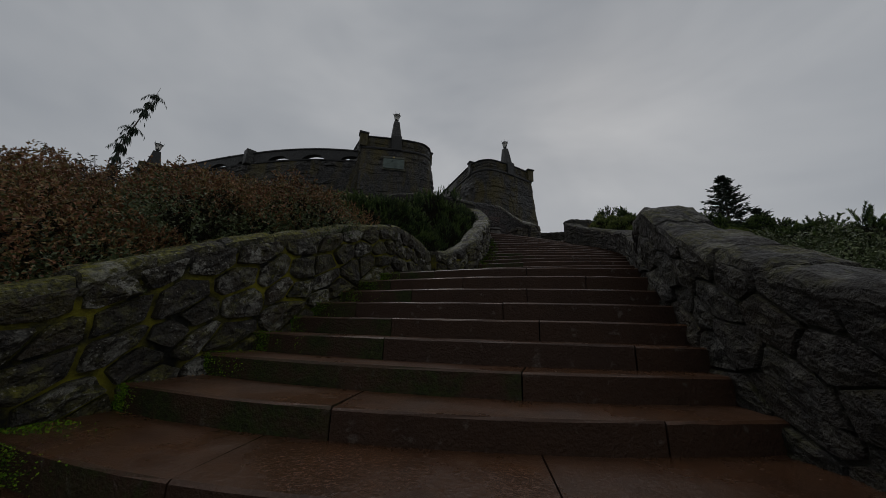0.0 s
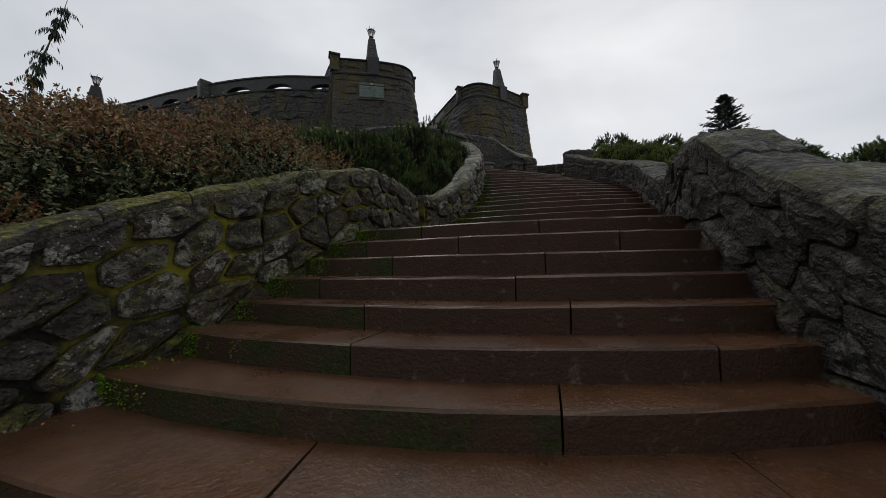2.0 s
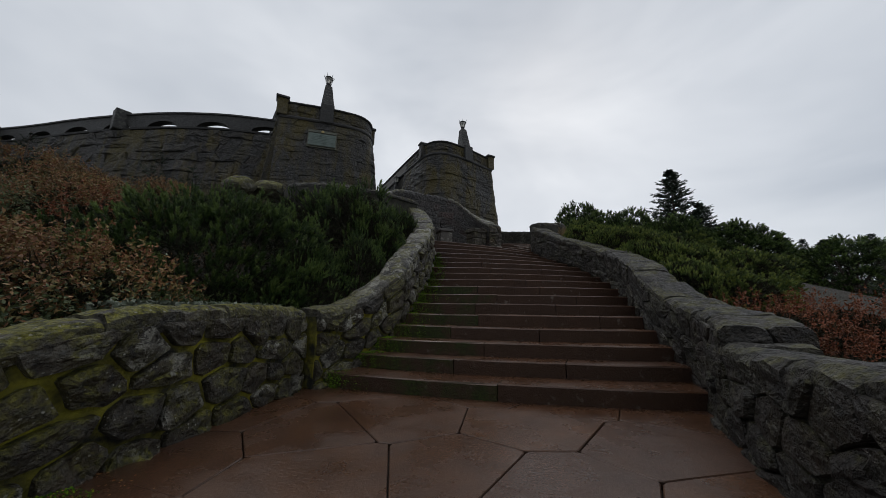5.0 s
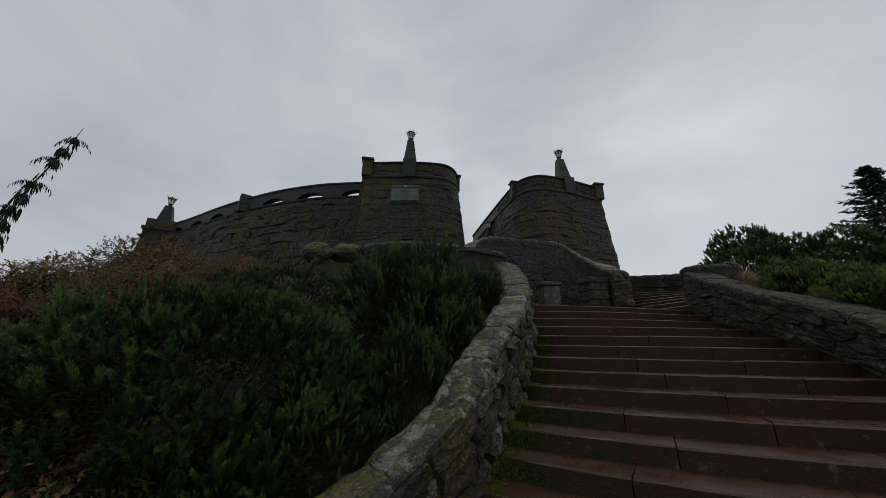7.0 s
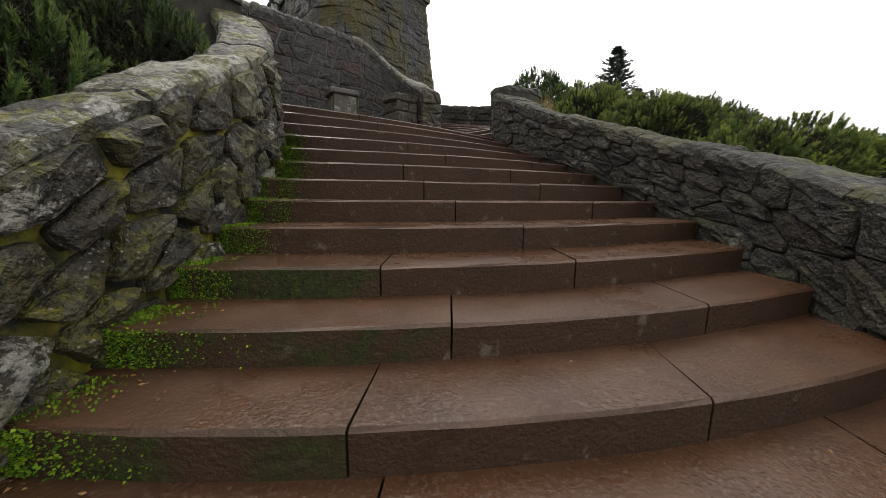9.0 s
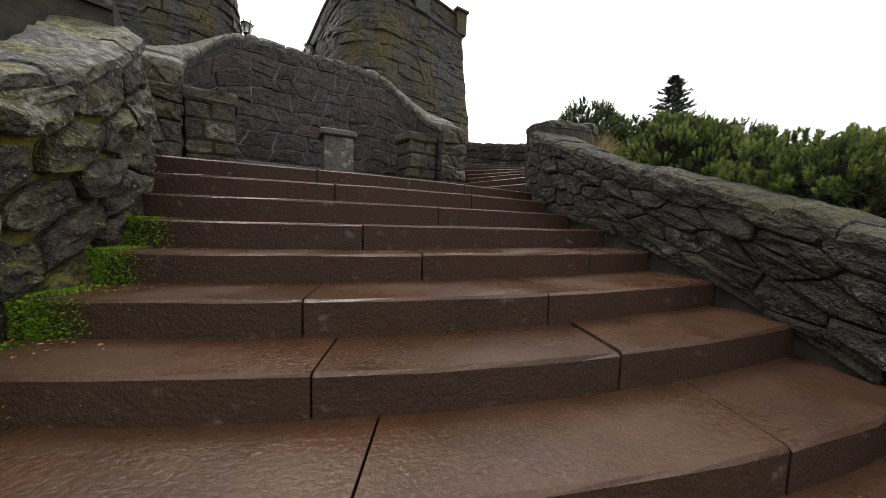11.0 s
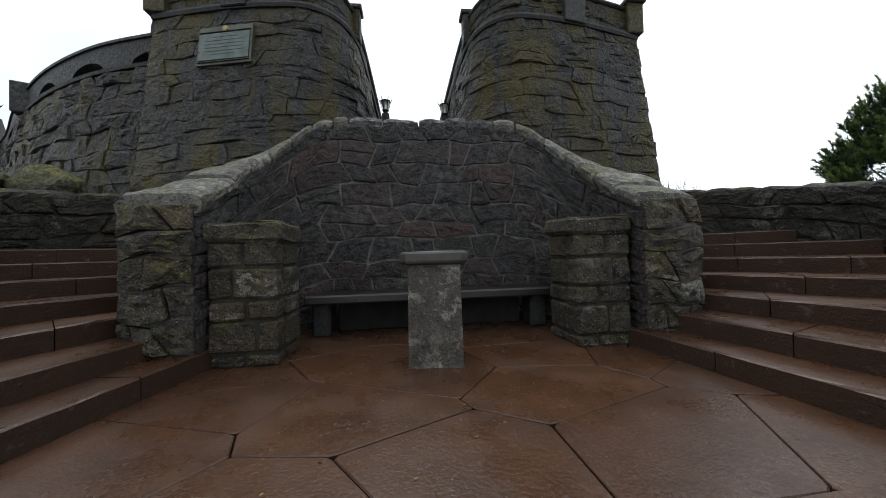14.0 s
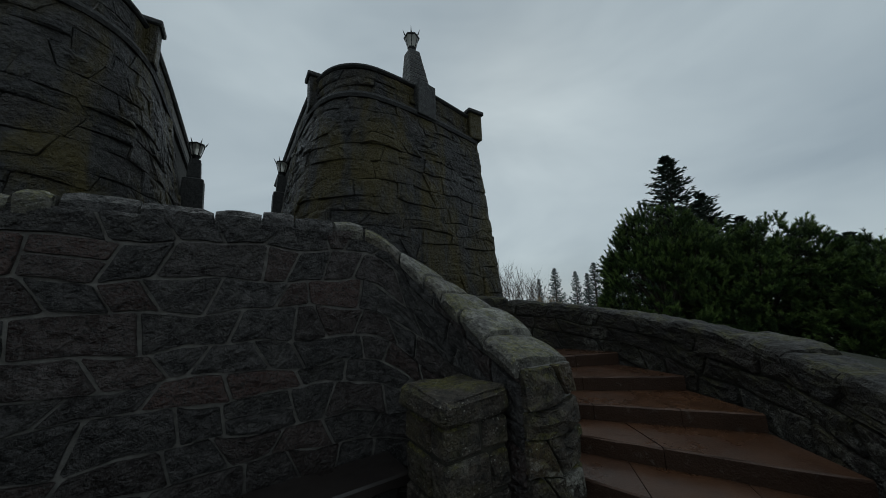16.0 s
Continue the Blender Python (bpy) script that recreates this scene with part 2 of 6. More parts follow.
M_GOLD = plain_mat("worn gilt seal", (0.2, 0.15, 0.05), (0.3, 0.24, 0.1), 20, 0.4, 0.001, 0.5)
M_IRON = plain_mat("black iron", (0.012, 0.012, 0.013), (0.03, 0.03, 0.03), 30, 0.5, 0.002, 0.6)
M_SOIL = plain_mat("dark garden soil", (0.018, 0.012, 0.008), (0.05, 0.032, 0.02), 5, 0.95, 0.03)
M_BARK = plain_mat("rough bark", (0.03, 0.022, 0.016), (0.08, 0.062, 0.048), 16, 0.9, 0.012)
M_MOSS = leaf_mat("bright moss", [(0.0260, 0.0650, 0.0039), (0.0910, 0.1950, 0.0065), (0.1820, 0.2600, 0.0104)], 0.95, 3.0)
M_PINE = leaf_mat("mountain pine needles", [(0.015, 0.032, 0.008), (0.036, 0.066, 0.016), (0.065, 0.105, 0.024)], 0.5)
# Old needles, darkened further to paint the gaps between shoots.
M_PINEDARK = leaf_mat("old pine needles with shoot-gap shade", [(0.006, 0.012, 0.004), (0.016, 0.026, 0.008)], 0.6)
M_CANDLE = leaf_mat("young pine shoots", [(0.07, 0.115, 0.026), (0.135, 0.185, 0.046)], 0.5)
# Brighter copies of the pine colours: lighting painted in for the right-hand pines.
M_PINELIT = leaf_mat("lit pine needles", [(0.034, 0.058, 0.013), (0.075, 0.11, 0.024), (0.12, 0.16, 0.036)], 0.5)
M_CANDLELIT = leaf_mat("lit pine shoots", [(0.13, 0.17, 0.03), (0.22, 0.25, 0.055)], 0.5)
M_FIR = leaf_mat("fir needles", [(0.014, 0.024, 0.014), (0.032, 0.05, 0.029)], 0.6)
# Haze is put into the colour: paler and bluer than the near firs.
M_FARFIR = leaf_mat("far fir needles paled by haze", [(0.0490, 0.0700, 0.0630), (0.0840, 0.1120, 0.0980)], 0.7)
M_HEATH = leaf_mat("russet shrub leaves", [(0.095, 0.043, 0.022), (0.230, 0.101, 0.047), (0.135, 0.121, 0.038), (0.284, 0.149, 0.068)], 0.6, 0.9)
M_LEAFGREEN = leaf_mat("grey-green shrub leaves", [(0.041, 0.061, 0.024), (0.088, 0.115, 0.043), (0.135, 0.149, 0.074)], 0.45, 1.2)
M_REDLEAF = leaf_mat("rust-red shrub leaves", [(0.09, 0.026, 0.012), (0.19, 0.055, 0.02), (0.13, 0.06, 0.025)], 0.6)
M_SILVER = leaf_mat("silver groundcover leaves", [(0.09, 0.11, 0.075), (0.2, 0.22, 0.17)], 0.6)
M_STRAW = leaf_mat("straw grass", [(0.200, 0.136, 0.064), (0.336, 0.256, 0.136), (0.264, 0.160, 0.072)], 0.6)
M_TWIG = plain_mat("bare twigs", (0.05, 0.035, 0.028), (0.1, 0.075, 0.06), 20, 0.85, 0.0)
M_FALLEN = leaf_mat("fallen leaves", [(0.18, 0.07, 0.02), (0.32, 0.18, 0.06), (0.1, 0.04, 0.018)], 0.6)


def glass_mat():
    m, n, l, b = node_mat("frosted lantern glass")
    b.inputs["Base Color"].default_value = (0.75, 0.72, 0.66, 1)
    b.inputs["Roughness"].default_value = 0.35
    b.inputs["Transmission Weight"].default_value = 0.6
    return m


M_GLASS = glass_mat()


def ground_mat():
    m, n, l, b = node_mat("grassy hillside")
    p = n.new("ShaderNodeNewGeometry").outputs["Position"]
    a = mix_node(n, l, ramp_node(n, l, noise_node(n, l, p, 0.9, 8, 0.65), [(0.35, 0.0), (0.65, 1.0)]), (0.01, 0.006, 0.0035), (0.03, 0.019, 0.01))
    far = mix_node(n, l, ramp_node(n, l, noise_node(n, l, p, 0.02, 6), [(0.4, 0.0), (0.6, 1.0)]), a, (0.03, 0.042, 0.025))
    l.new(far, b.inputs["Base Color"])
    b.inputs["Roughness"].default_value = 0.95
    bump_node(n, l, b, noise_node(n, l, p, 9, 8, 0.7), 0.8, 0.06)
    return m


M_GROUND = ground_mat()

# ---------------------------------------------------------------- building helpers
R = 0.17                      # riser
L2 = 17 * R                   # height of the little plaza
TURN = radians(27.6)          # the monument's axis against the stair's
EX, EY = Vector((math.cos(TURN), math.sin(TURN))), Vector((-math.sin(TURN), math.cos(TURN)))
P0 = Vector((0.87, 14.97))    # foot of the pedestal


def wld(u, v):
    """Plan point of the monument's own axes."""
    q = P0 + EX * u + EY * v
    return (q.x, q.y)


def mesh_of(name, verts, faces, mat):
    me = bpy.data.meshes.new(name)
    me.from_pydata([tuple(v) for v in verts], [], faces)
    for m in (mat if isinstance(mat, (list, tuple)) else [mat]):
        me.materials.append(m)
    me.update()
    return me


def solid(name, verts, faces, mat, parent=None, label="", origin=None, smooth=False):
    """One mesh object; with an origin its vertices are stored round it."""
    o = Vector(origin) if origin else Vector((0, 0, 0))
    me = mesh_of(name, [Vector(v) - o for v in verts], faces, mat)
    if smooth:
        me.polygons.foreach_set("use_smooth", [True] * len(me.polygons))
    ob = new(name, me)
    ob.location = o
    ob.parent = parent
    if label:
        ob["label"] = label
    return ob


def part(name, bm, mat, parent=None, label="", smooth=False):
    me = bpy.data.meshes.new(name)
    bm.to_mesh(me)
    bm.free()
    me.materials.append(mat)
    if smooth:
        me.polygons.foreach_set("use_smooth", [True] * len(me.polygons))
    ob = new(name, me)
    ob.parent = parent
    if label:
        ob["label"] = label
    return ob


def bevelled_box(sx, sy, sz, at=(0, 0, 0), bevel=0.01, turn=0.0, jitter=0.0, rng=random):
    bm = bmesh.new()
    bmesh.ops.create_cube(bm, size=1.0)
    for v in bm.verts:
        v.co = Vector((v.co.x * sx, v.co.y * sy, v.co.z * sz)) + Vector([rng.uniform(-jitter, jitter) for _ in range(3)])
    if bevel:
        bmesh.ops.bevel(bm, geom=bm.edges[:], offset=bevel, segments=1, affect="EDGES")
    bmesh.ops.transform(bm, matrix=Matrix.Translation(at) @ Matrix.Rotation(turn, 4, "Z"), verts=bm.verts)
    return bm


class Line:
    """A smooth plan curve with values carried along it; the normal points to the seen side."""

    def __init__(self, pts, side=1, step=0.12, smooth=True):
        P = [np.array(p, float) for p in pts]
        out = []
        for i in range(len(P) - 1):
            a, b = P[i], P[i + 1]
            n = max(2, int(np.hypot(*(b - a)[:2]) / step))
            p0, p3 = P[max(i - 1, 0)], P[min(i + 2, len(P) - 1)]
            for k in range(n):
                t = k / n
                if smooth:
                    q = 0.5 * (2 * a + (b - p0) * t + (2 * p0 - 5 * a + 4 * b - p3) * t * t + (3 * a - p0 - 3 * b + p3) * t ** 3)
                else:
                    q = a + (b - a) * t
                out.append(q)
        out.append(P[-1])
        self.q = np.array(out)
        d = np.hypot(np.diff(self.q[:, 0]), np.diff(self.q[:, 1]))
        self.s = np.r_[0, np.cumsum(d)]
        self.length = self.s[-1]
        t = np.gradient(self.q[:, :2], axis=0)
        t /= np.maximum(np.linalg.norm(t, axis=1), 1e-9)[:, None]
        self.n = np.c_[t[:, 1], -t[:, 0]] * side

    def at(self, s):
        s = min(max(s, 0), self.length)
        v = [np.interp(s, self.s, self.q[:, k]) for k in range(self.q.shape[1])]
        nx, ny = np.interp(s, self.s, self.n[:, 0]), np.interp(s, self.s, self.n[:, 1])
        r = math.hypot(nx, ny) or 1
        return v, (nx / r, ny / r)


def sweep(name, line, profile, mat, parent=None, label="", s0=0.0, s1=None, step=0.15, smooth=False, free=None):
    """Sweeps a closed profile of (offset to the seen side, height) along a line. free(s) gives heights to add."""
    s1 = line.length if s1 is None else s1
    n = max(2, int((s1 - s0) / step) + 1)
    V, F, k = [], [], len(profile)
    for i in range(n):
        s = s0 + (s1 - s0) * i / (n - 1)
        (x, y, *_), (nx, ny) = line.at(s)
        for j, (o, z) in enumerate(profile):
            dz = free(s, j) if free else 0.0
            V.append((x + nx * o, y + ny * o, z + dz))
    for i in range(n - 1):
        for j in range(k):
            a, b = i * k + j, i * k + (j + 1) % k
            F.append((a, b, b + k, a + k))
    F.append(tuple(range(k)))
    F.append(tuple(range((n - 1) * k, n * k))[::-1])
    ob = solid(name, V, F, mat, parent, label, smooth=smooth)
    bm = bmesh.new()
    bm.from_mesh(ob.data)
    bmesh.ops.recalc_face_normals(bm, faces=bm.faces)
    bm.to_mesh(ob.data)
    bm.free()
    return ob


def clip_half(poly, a, b, c):
    """Keeps the side a*x + b*y <= c of a convex polygon."""
    out = []
    for i, p in enumerate(poly):
        q = poly[(i + 1) % len(poly)]
        dp, dq = a * p[0] + b * p[1] - c, a * q[0] + b * q[1] - c
        if dp <= 0:
            out.append(p)
        if dp * dq < 0:
            t = dp / (dp - dq)
            out.append((p[0] + (q[0] - p[0]) * t, p[1] + (q[1] - p[1]) * t))
    return out


def rubble_cells(w, h, cw, ch, rng, jitter=0.34, skip=0.08, coursed=0.0):
    """Irregular stone outlines that fill a rectangle."""
    nx, ny = max(1, round(w / cw)), max(1, round(h / ch))
    pts = []
    for j in range(ny):
        for i in range(-1, nx + 1):
            if rng.random() < skip:
                continue
            x = (i + 0.5 + 0.5 * (j % 2) + rng.uniform(-jitter, jitter)) * w / nx
            y = (j + 0.5 + rng.uniform(-jitter, jitter) * (1 - coursed)) * h / ny
            pts.append((x / cw, y / ch))
    W, H = w / cw, h / ch
    cells = []
    for i, p in enumerate(pts):
        poly = [(0, 0), (W, 0), (W, H), (0, H)]
        for j, q in enumerate(pts):
            if i == j or abs(p[0] - q[0]) > 3.2 or abs(p[1] - q[1]) > 3.2:
                continue
            a, b = q[0] - p[0], q[1] - p[1]
            poly = clip_half(poly, a, b, (q[0] ** 2 + q[1] ** 2 - p[0] ** 2 - p[1] ** 2) / 2)
            if len(poly) < 3:
                break
        if len(poly) >= 3:
            poly = [(x * cw, y * ch) for x, y in poly]
            area = abs(sum(a[0] * b[1] - b[0] * a[1] for a, b in zip(poly, poly[1:] + poly[:1]))) / 2
            if area > 0.12 * cw * ch:
                cells.append(poly)
    return cells


def coursed_cells(w, h, cw, ch, rng, wave=0.16):
    """Roughly squared blocks in wavering courses, some of them split or set on edge."""
    ys, y = [0.0], 0.0
    while y < h - 0.4 * ch:
        y += ch * rng.uniform(0.72, 1.32)
        ys.append(y)
    k = h / ys[-1]
    ys = [v * k for v in ys]
    ph = [(rng.uniform(0, 6.28), rng.uniform(0, 6.28)) for _ in ys]

    def line_y(j, x):
        if j in (0, len(ys) - 1):
            return ys[j]
        return ys[j] + ch * wave * (math.sin(x / cw * 1.9 + ph[j][0]) * 0.6 + math.sin(x / cw * 4.3 + ph[j][1]) * 0.4)

    cells = []
    for j in range(len(ys) - 1):
        x, lean = 0.0, 0.0
        while x < w - 1e-6:
            e = x + cw * rng.choice((0.6, 0.8, 1.0, 1.15, 1.4, 1.7)) * rng.uniform(0.9, 1.1)
            if w - e < 0.45 * cw:
                e = w
            ln = 0.0 if e == w else ch * rng.uniform(-0.32, 0.32)
            a, b, c, d = x - lean, e - ln, e + ln, x + lean
            poly = [(a, line_y(j, a)), ((a + b) / 2, line_y(j, (a + b) / 2)), (b, line_y(j, b)), (c, line_y(j + 1, c)), ((c + d) / 2, line_y(j + 1, (c + d) / 2)), (d, line_y(j + 1, d))]
            if rng.random() < 0.14 and e - x > cw:
                t = rng.uniform(0.35, 0.65)
                m0 = (a + (d - a) * t, line_y(j, a) * (1 - t) + line_y(j + 1, d) * t)
                m1 = (b + (c - b) * t, line_y(j, b) * (1 - t) + line_y(j + 1, c) * t)
                cells += [[poly[0], poly[1], poly[2], m1, m0], [m0, m1, poly[3], poly[4], poly[5]]]
            else:
                cells.append(poly)
            x, lean = e, ln
    return cells


def rounded(poly, joint, cut=0.2):
    """Shrinks an outline by a joint and cuts its corners."""
    cx, cy = sum(p[0] for p in poly) / len(poly), sum(p[1] for p in poly) / len(poly)
    small = []
    for x, y in poly:
        r = math.hypot(x - cx, y - cy) or 1e-6
        k = max(0.3, 1 - joint * 1.25 / r)
        small.append((cx + (x - cx) * k, cy + (y - cy) * k))
    out = []
    for i, p in enumerate(small):
        q = small[(i + 1) % len(small)]
        if math.hypot(q[0] - p[0], q[1] - p[1]) < joint * 1.5:
            out.append(((p[0] + q[0]) / 2, (p[1] + q[1]) / 2))
            continue
        out.append((p[0] + (q[0] - p[0]) * cut, p[1] + (q[1] - p[1]) * cut))
        out.append((q[0] + (p[0] - q[0]) * cut, q[1] + (p[1] - q[1]) * cut))
    return out, (cx, cy)


def stone(name, outline, centre, surf, parent, mat, proud, rng, back=0.05):
    """A split-faced stone with hard edges and a broken, ledged face, laid on a surface surf(s, h) -> (point, normal)."""
    pts = []
    for i, p in enumerate(outline):
        q = outline[(i + 1) % len(outline)]
        pts.append(p)
        if math.hypot(q[0] - p[0], q[1] - p[1]) > 0.11:
            pts.append(((p[0] + q[0]) / 2 + rng.uniform(-0.008, 0.008), (p[1] + q[1]) / 2 + rng.uniform(-0.008, 0.008)))
    k = len(pts)
    V = []
    cx, cy = centre
    lean = min(1.0, proud / 0.05)
    tx, ty, o = rng.uniform(-0.16, 0.16) * lean, rng.uniform(-0.24, 0.16) * lean, rng.uniform(0, 90)
    for depth, scale, rough in ((-back, 1.0, 0.0), (proud * 0.42, 1.0, 0.15), (proud * 0.8, 0.97, 0.3), (proud, 0.68, 0.5), (proud * 1.05, 0.33, 0.6)):
        for x, y in pts:
            dx, dy = (x - cx) * scale, (y - cy) * scale
            p, nn = surf(cx + dx, cy + dy)
            if rough:
                w = noise.noise((p.x * 9 + o, p.y * 9, p.z * 13)) + 0.5 * noise.noise((p.x * 21, p.y * 21 + o, p.z * 27))
                depth_here = depth + (dx * tx + dy * ty) * min(1.0, rough * 2.2) + proud * rough * 1.5 * w
            else:
                depth_here = depth
            V.append(p + nn * (max(depth_here, proud * 0.12) if rough else depth_here))
    p, nn = surf(cx, cy)
    V.append(p + nn * proud * rng.uniform(0.8, 1.35))
    F = []
    for r in range(4):
        for j in range(k):
            a, b = r * k + j, r * k + (j + 1) % k
            F.append((a, b, b + k, a + k))
    for j in range(k):
        F.append((4 * k + j, 4 * k + (j + 1) % k, 5 * k))
    ob = solid(name, V, F, mat, parent, origin=V[-1])
    me = ob.data
    if (me.polygons[len(F) - 1].normal).dot(nn) < 0:
        me.flip_normals()
    return ob


def face_with_stones(parent, line, s0, s1, bottom, top, cw, ch, mat, seed, joint=0.012, proud=0.03, offset=0.0, batter=0.0, zref=0.0, jitter=0.34, coursed=0.0, name="stone", skip=0.08, cut=(0.1, 0.2)):
    """Lays rubble on the seen side of a line between bottom(s) and top(s)."""
    rng = random.Random(seed)
    w = s1 - s0
    mid = [top(s0 + w * k / 8) - bottom(s0 + w * k / 8) for k in range(9)]
    h = max(mid)

    def surf(s, y):
        (x, yy, *_), (nx, ny) = line.at(s0 + s)
        b, t = bottom(s0 + s), top(s0 + s)
        z = b + (t - b) * y / h
        o = offset + batter * (zref - z)
        return Vector((x + nx * o, yy + ny * o, z)), Vector((nx, ny, batter)).normalized()

    made = 0
    for poly in (coursed_cells(w, h, cw, ch, rng) if coursed >= 0.3 else rubble_cells(w, h, cw, ch, rng, jitter, skip, coursed)):
        out, c = rounded(poly, joint, rng.uniform(*cut))
        if len(out) < 4:
            continue
        stone(name, out, c, surf, parent, mat, proud * rng.uniform(0.5, 1.5), rng)
        made += 1
    return made


def coping(parent, line, s0, s1, top, width, thick, length, mat, seed, over=0.012, name="coping_stone", gap=0.006, rough=1.0):
    """Uneven slabs along a wall's top; each is its own piece."""
    rng = random.Random(seed)
    s = s0
    while s < s1 - 0.05:
        e = min(s1, s + length * rng.uniform(0.65, 1.4))
        if s1 - e < length * 0.4:
            e = s1
        n, V = max(5, int((e - s) / 0.07)), []
        rise, tilt = rng.uniform(-0.015, 0.025), rng.uniform(-0.03, 0.03)
        ov, iv = over + rng.uniform(-0.025, 0.03), over + rng.uniform(-0.03, 0.03)
        prof = [(ov - 0.01, -0.03), (ov + 0.012, thick * 0.3), (ov + 0.005, thick * 0.7), (ov - 0.04, thick * 0.97)]
        prof += [(-width * f, thick * (1.08 - 0.12 * f)) for f in (0.18, 0.34, 0.5, 0.66, 0.82)]
        prof += [(-width - iv + 0.04, thick * 0.86), (-width - iv, thick * 0.4), (-width - iv, -0.03)]
        last = len(prof) - 1
        for i in range(n):
            q = s + gap + (e - s - 2 * gap) * i / (n - 1)
            (x, y, *_), (nx, ny) = line.at(q)
            endcut = 0.02 if i in (0, n - 1) else 0.0
            for j, (o, z) in enumerate(prof):
                w = rough * (0.022 * noise.noise((q * 7, o * 9, seed * 0.37)) + 0.016 * noise.noise((q * 19, o * 23, seed * 0.71)))
                dz = 0 if j in (0, last) else w + rise + tilt * o * 2 - endcut
                wo = 0 if j in (0, last) else 0.022 * noise.noise((q * 8 + 40, j * 1.3, seed * 0.53)) + rng.uniform(-0.006, 0.006)
                V.append((x + nx * (o + wo), y + ny * (o + wo), top(q) + z + dz - thick * 0.6))
        k, F = len(prof), []
        for i in range(n - 1):
            for j in range(k):
                a, b = i * k + j, i * k + (j + 1) % k
                F.append((a, b, b + k, a + k))
        F += [tuple(range(k)), tuple(range((n - 1) * k, n * k))[::-1]]
        ob = solid(name, V, F, mat, parent, origin=V[(n // 2) * k])
        bm = bmesh.new()
        bm.from_mesh(ob.data)
        bmesh.ops.recalc_face_normals(bm, faces=bm.faces)
        bm.to_mesh(ob.data)
        bm.free()
        s = e


def rubble_wall(name, pts, side, width, mat, seed, label, cw=0.42, ch=0.27, cope=0.55, proud=0.03, joint=0.016, mortar=None, coping_mat=None, faces=True, cut=(0.05, 0.13), coursed=0.2, coped=True):
    """A rubble wall along (x, y, bottom, top) points: core, face stones and coping."""
    line = Line(pts, side)
    top = lambda s: line.at(s)[0][3]
    bot = lambda s: line.at(s)[0][2]
    n = max(3, int(line.length / 0.2))
    V, F = [], []
    for i in range(n):
        s = line.length * i / (n - 1)
        (x, y, b, t), (nx, ny) = line.at(s)
        for o, z in ((-0.015, b - 0.3), (-0.015, t - 0.05), (-width, t - 0.05), (-width, b - 0.6)):
            V.append((x + nx * o, y + ny * o, z))
    for i in range(n - 1):
        for j in range(4):
            a, b = i * 4 + j, i * 4 + (j + 1) % 4
            F.append((a, b, b + 4, a + 4))
    F += [(0, 1, 2, 3), tuple(range((n - 1) * 4, n * 4))[::-1]]
    ob = tagged(solid(name, V, F, mortar or M_DARKMORTAR), label, "wall", kind="structure")
    bm = bmesh.new()
    bm.from_mesh(ob.data)
    bmesh.ops.recalc_face_normals(bm, faces=bm.faces)
    bm.to_mesh(ob.data)
    bm.free()
    if faces:
        face_with_stones(ob, line, 0, line.length, lambda s: bot(s) - 0.05, lambda s: top(s) - 0.03, cw, ch, mat, seed, joint, proud, cut=cut, coursed=coursed)
    if coped:
        coping(ob, line, 0, line.length, top, width, 0.13, cope, coping_mat or M_COPE, seed + 1)
    return ob, line


# ---------------------------------------------------------------- stairs
LEFT = {-13: (-2.55, -1.07), -12: (-2.55, -0.52), -11: (-2.55, 0.03), -10: (-2.55, 0.58), -9: (-2.52, 1.13), -8: (-2.45, 1.63), -7: (-2.4, 2.19), -6: (-2.35, 2.73), -5: (-2.2, 3.13), -4: (-2.05, 3.53),
        -3: (-1.95, 3.8), -2: (-1.8, 4.13), -1: (-1.55, 4.38), 0: (-1.35, 4.7), 1: (-0.8, 7.15), 2: (-0.5, 7.52), 3: (-0.3, 7.77), 4: (-0.12, 8.09),
        5: (0.0, 8.34), 6: (0.1, 8.69), 7: (0.18, 9.03), 8: (0.27, 9.4), 9: (0.36, 9.79), 10: (0.42, 10.13), 11: (0.45, 10.45), 12: (0.47, 10.77),
        13: (0.46, 11.12), 14: (0.42, 11.39), 15: (0.36, 11.65), 16: (0.22, 11.85), 17: (-0.02, 12.12)}
RIGHT = {-13: (1.89, -0.87), -12: (1.89, -0.37), -11: (1.89, 0.13), -10: (1.89, 0.63), -9: (1.87, 1.13), -8: (1.87, 1.63), -7: (1.85, 2.14), -6: (1.85, 2.48), -5: (1.89, 2.73), -4: (1.95, 3.01),
         -3: (2.02, 3.28), -2: (2.05, 3.55), -1: (2.09, 3.78), 0: (2.22, 4.13), 1: (3.35, 6.35), 2: (3.44, 6.77), 3: (3.55, 7.12), 4: (3.65, 7.53),
         5: (3.75, 7.91), 6: (3.88, 8.39), 7: (4.05, 8.9), 8: (4.15, 9.4), 9: (4.25, 9.9), 10: (4.3, 10.43), 11: (4.32, 10.93), 12: (4.28, 11.4),
         13: (4.2, 11.95), 14: (4.05, 12.45), 15: (3.9, 12.95), 16: (3.75, 13.35), 17: (3.62, 13.8)}
JOINTS = {-8: (0.33, 0.68), -7: (0.42, 0.83), -6: (0.67,), -5: (0.4, 0.86), -4: (0.36, 0.69), -3: (0.2, 0.6), -2: (0.32, 0.65), -1: (0.16, 0.43, 0.8), 0: (0.26, 0.6),
          1: (0.5,), 2: (0.34, 0.66), 3: (0.4,), 4: (0.25, 0.57), 5: (0.33, 0.8), 6: (0.3, 0.64), 7: (0.38, 0.74), 8: (0.28, 0.58), 9: (0.52,), 10: (0.4, 0.76),
          11: (0.34, 0.66), 12: (0.3, 0.62), 13: (0.45, 0.8), 14: (0.36,), 15: (0.54,), 16: (0.33, 0.7), 17: (0.32, 0.75)}
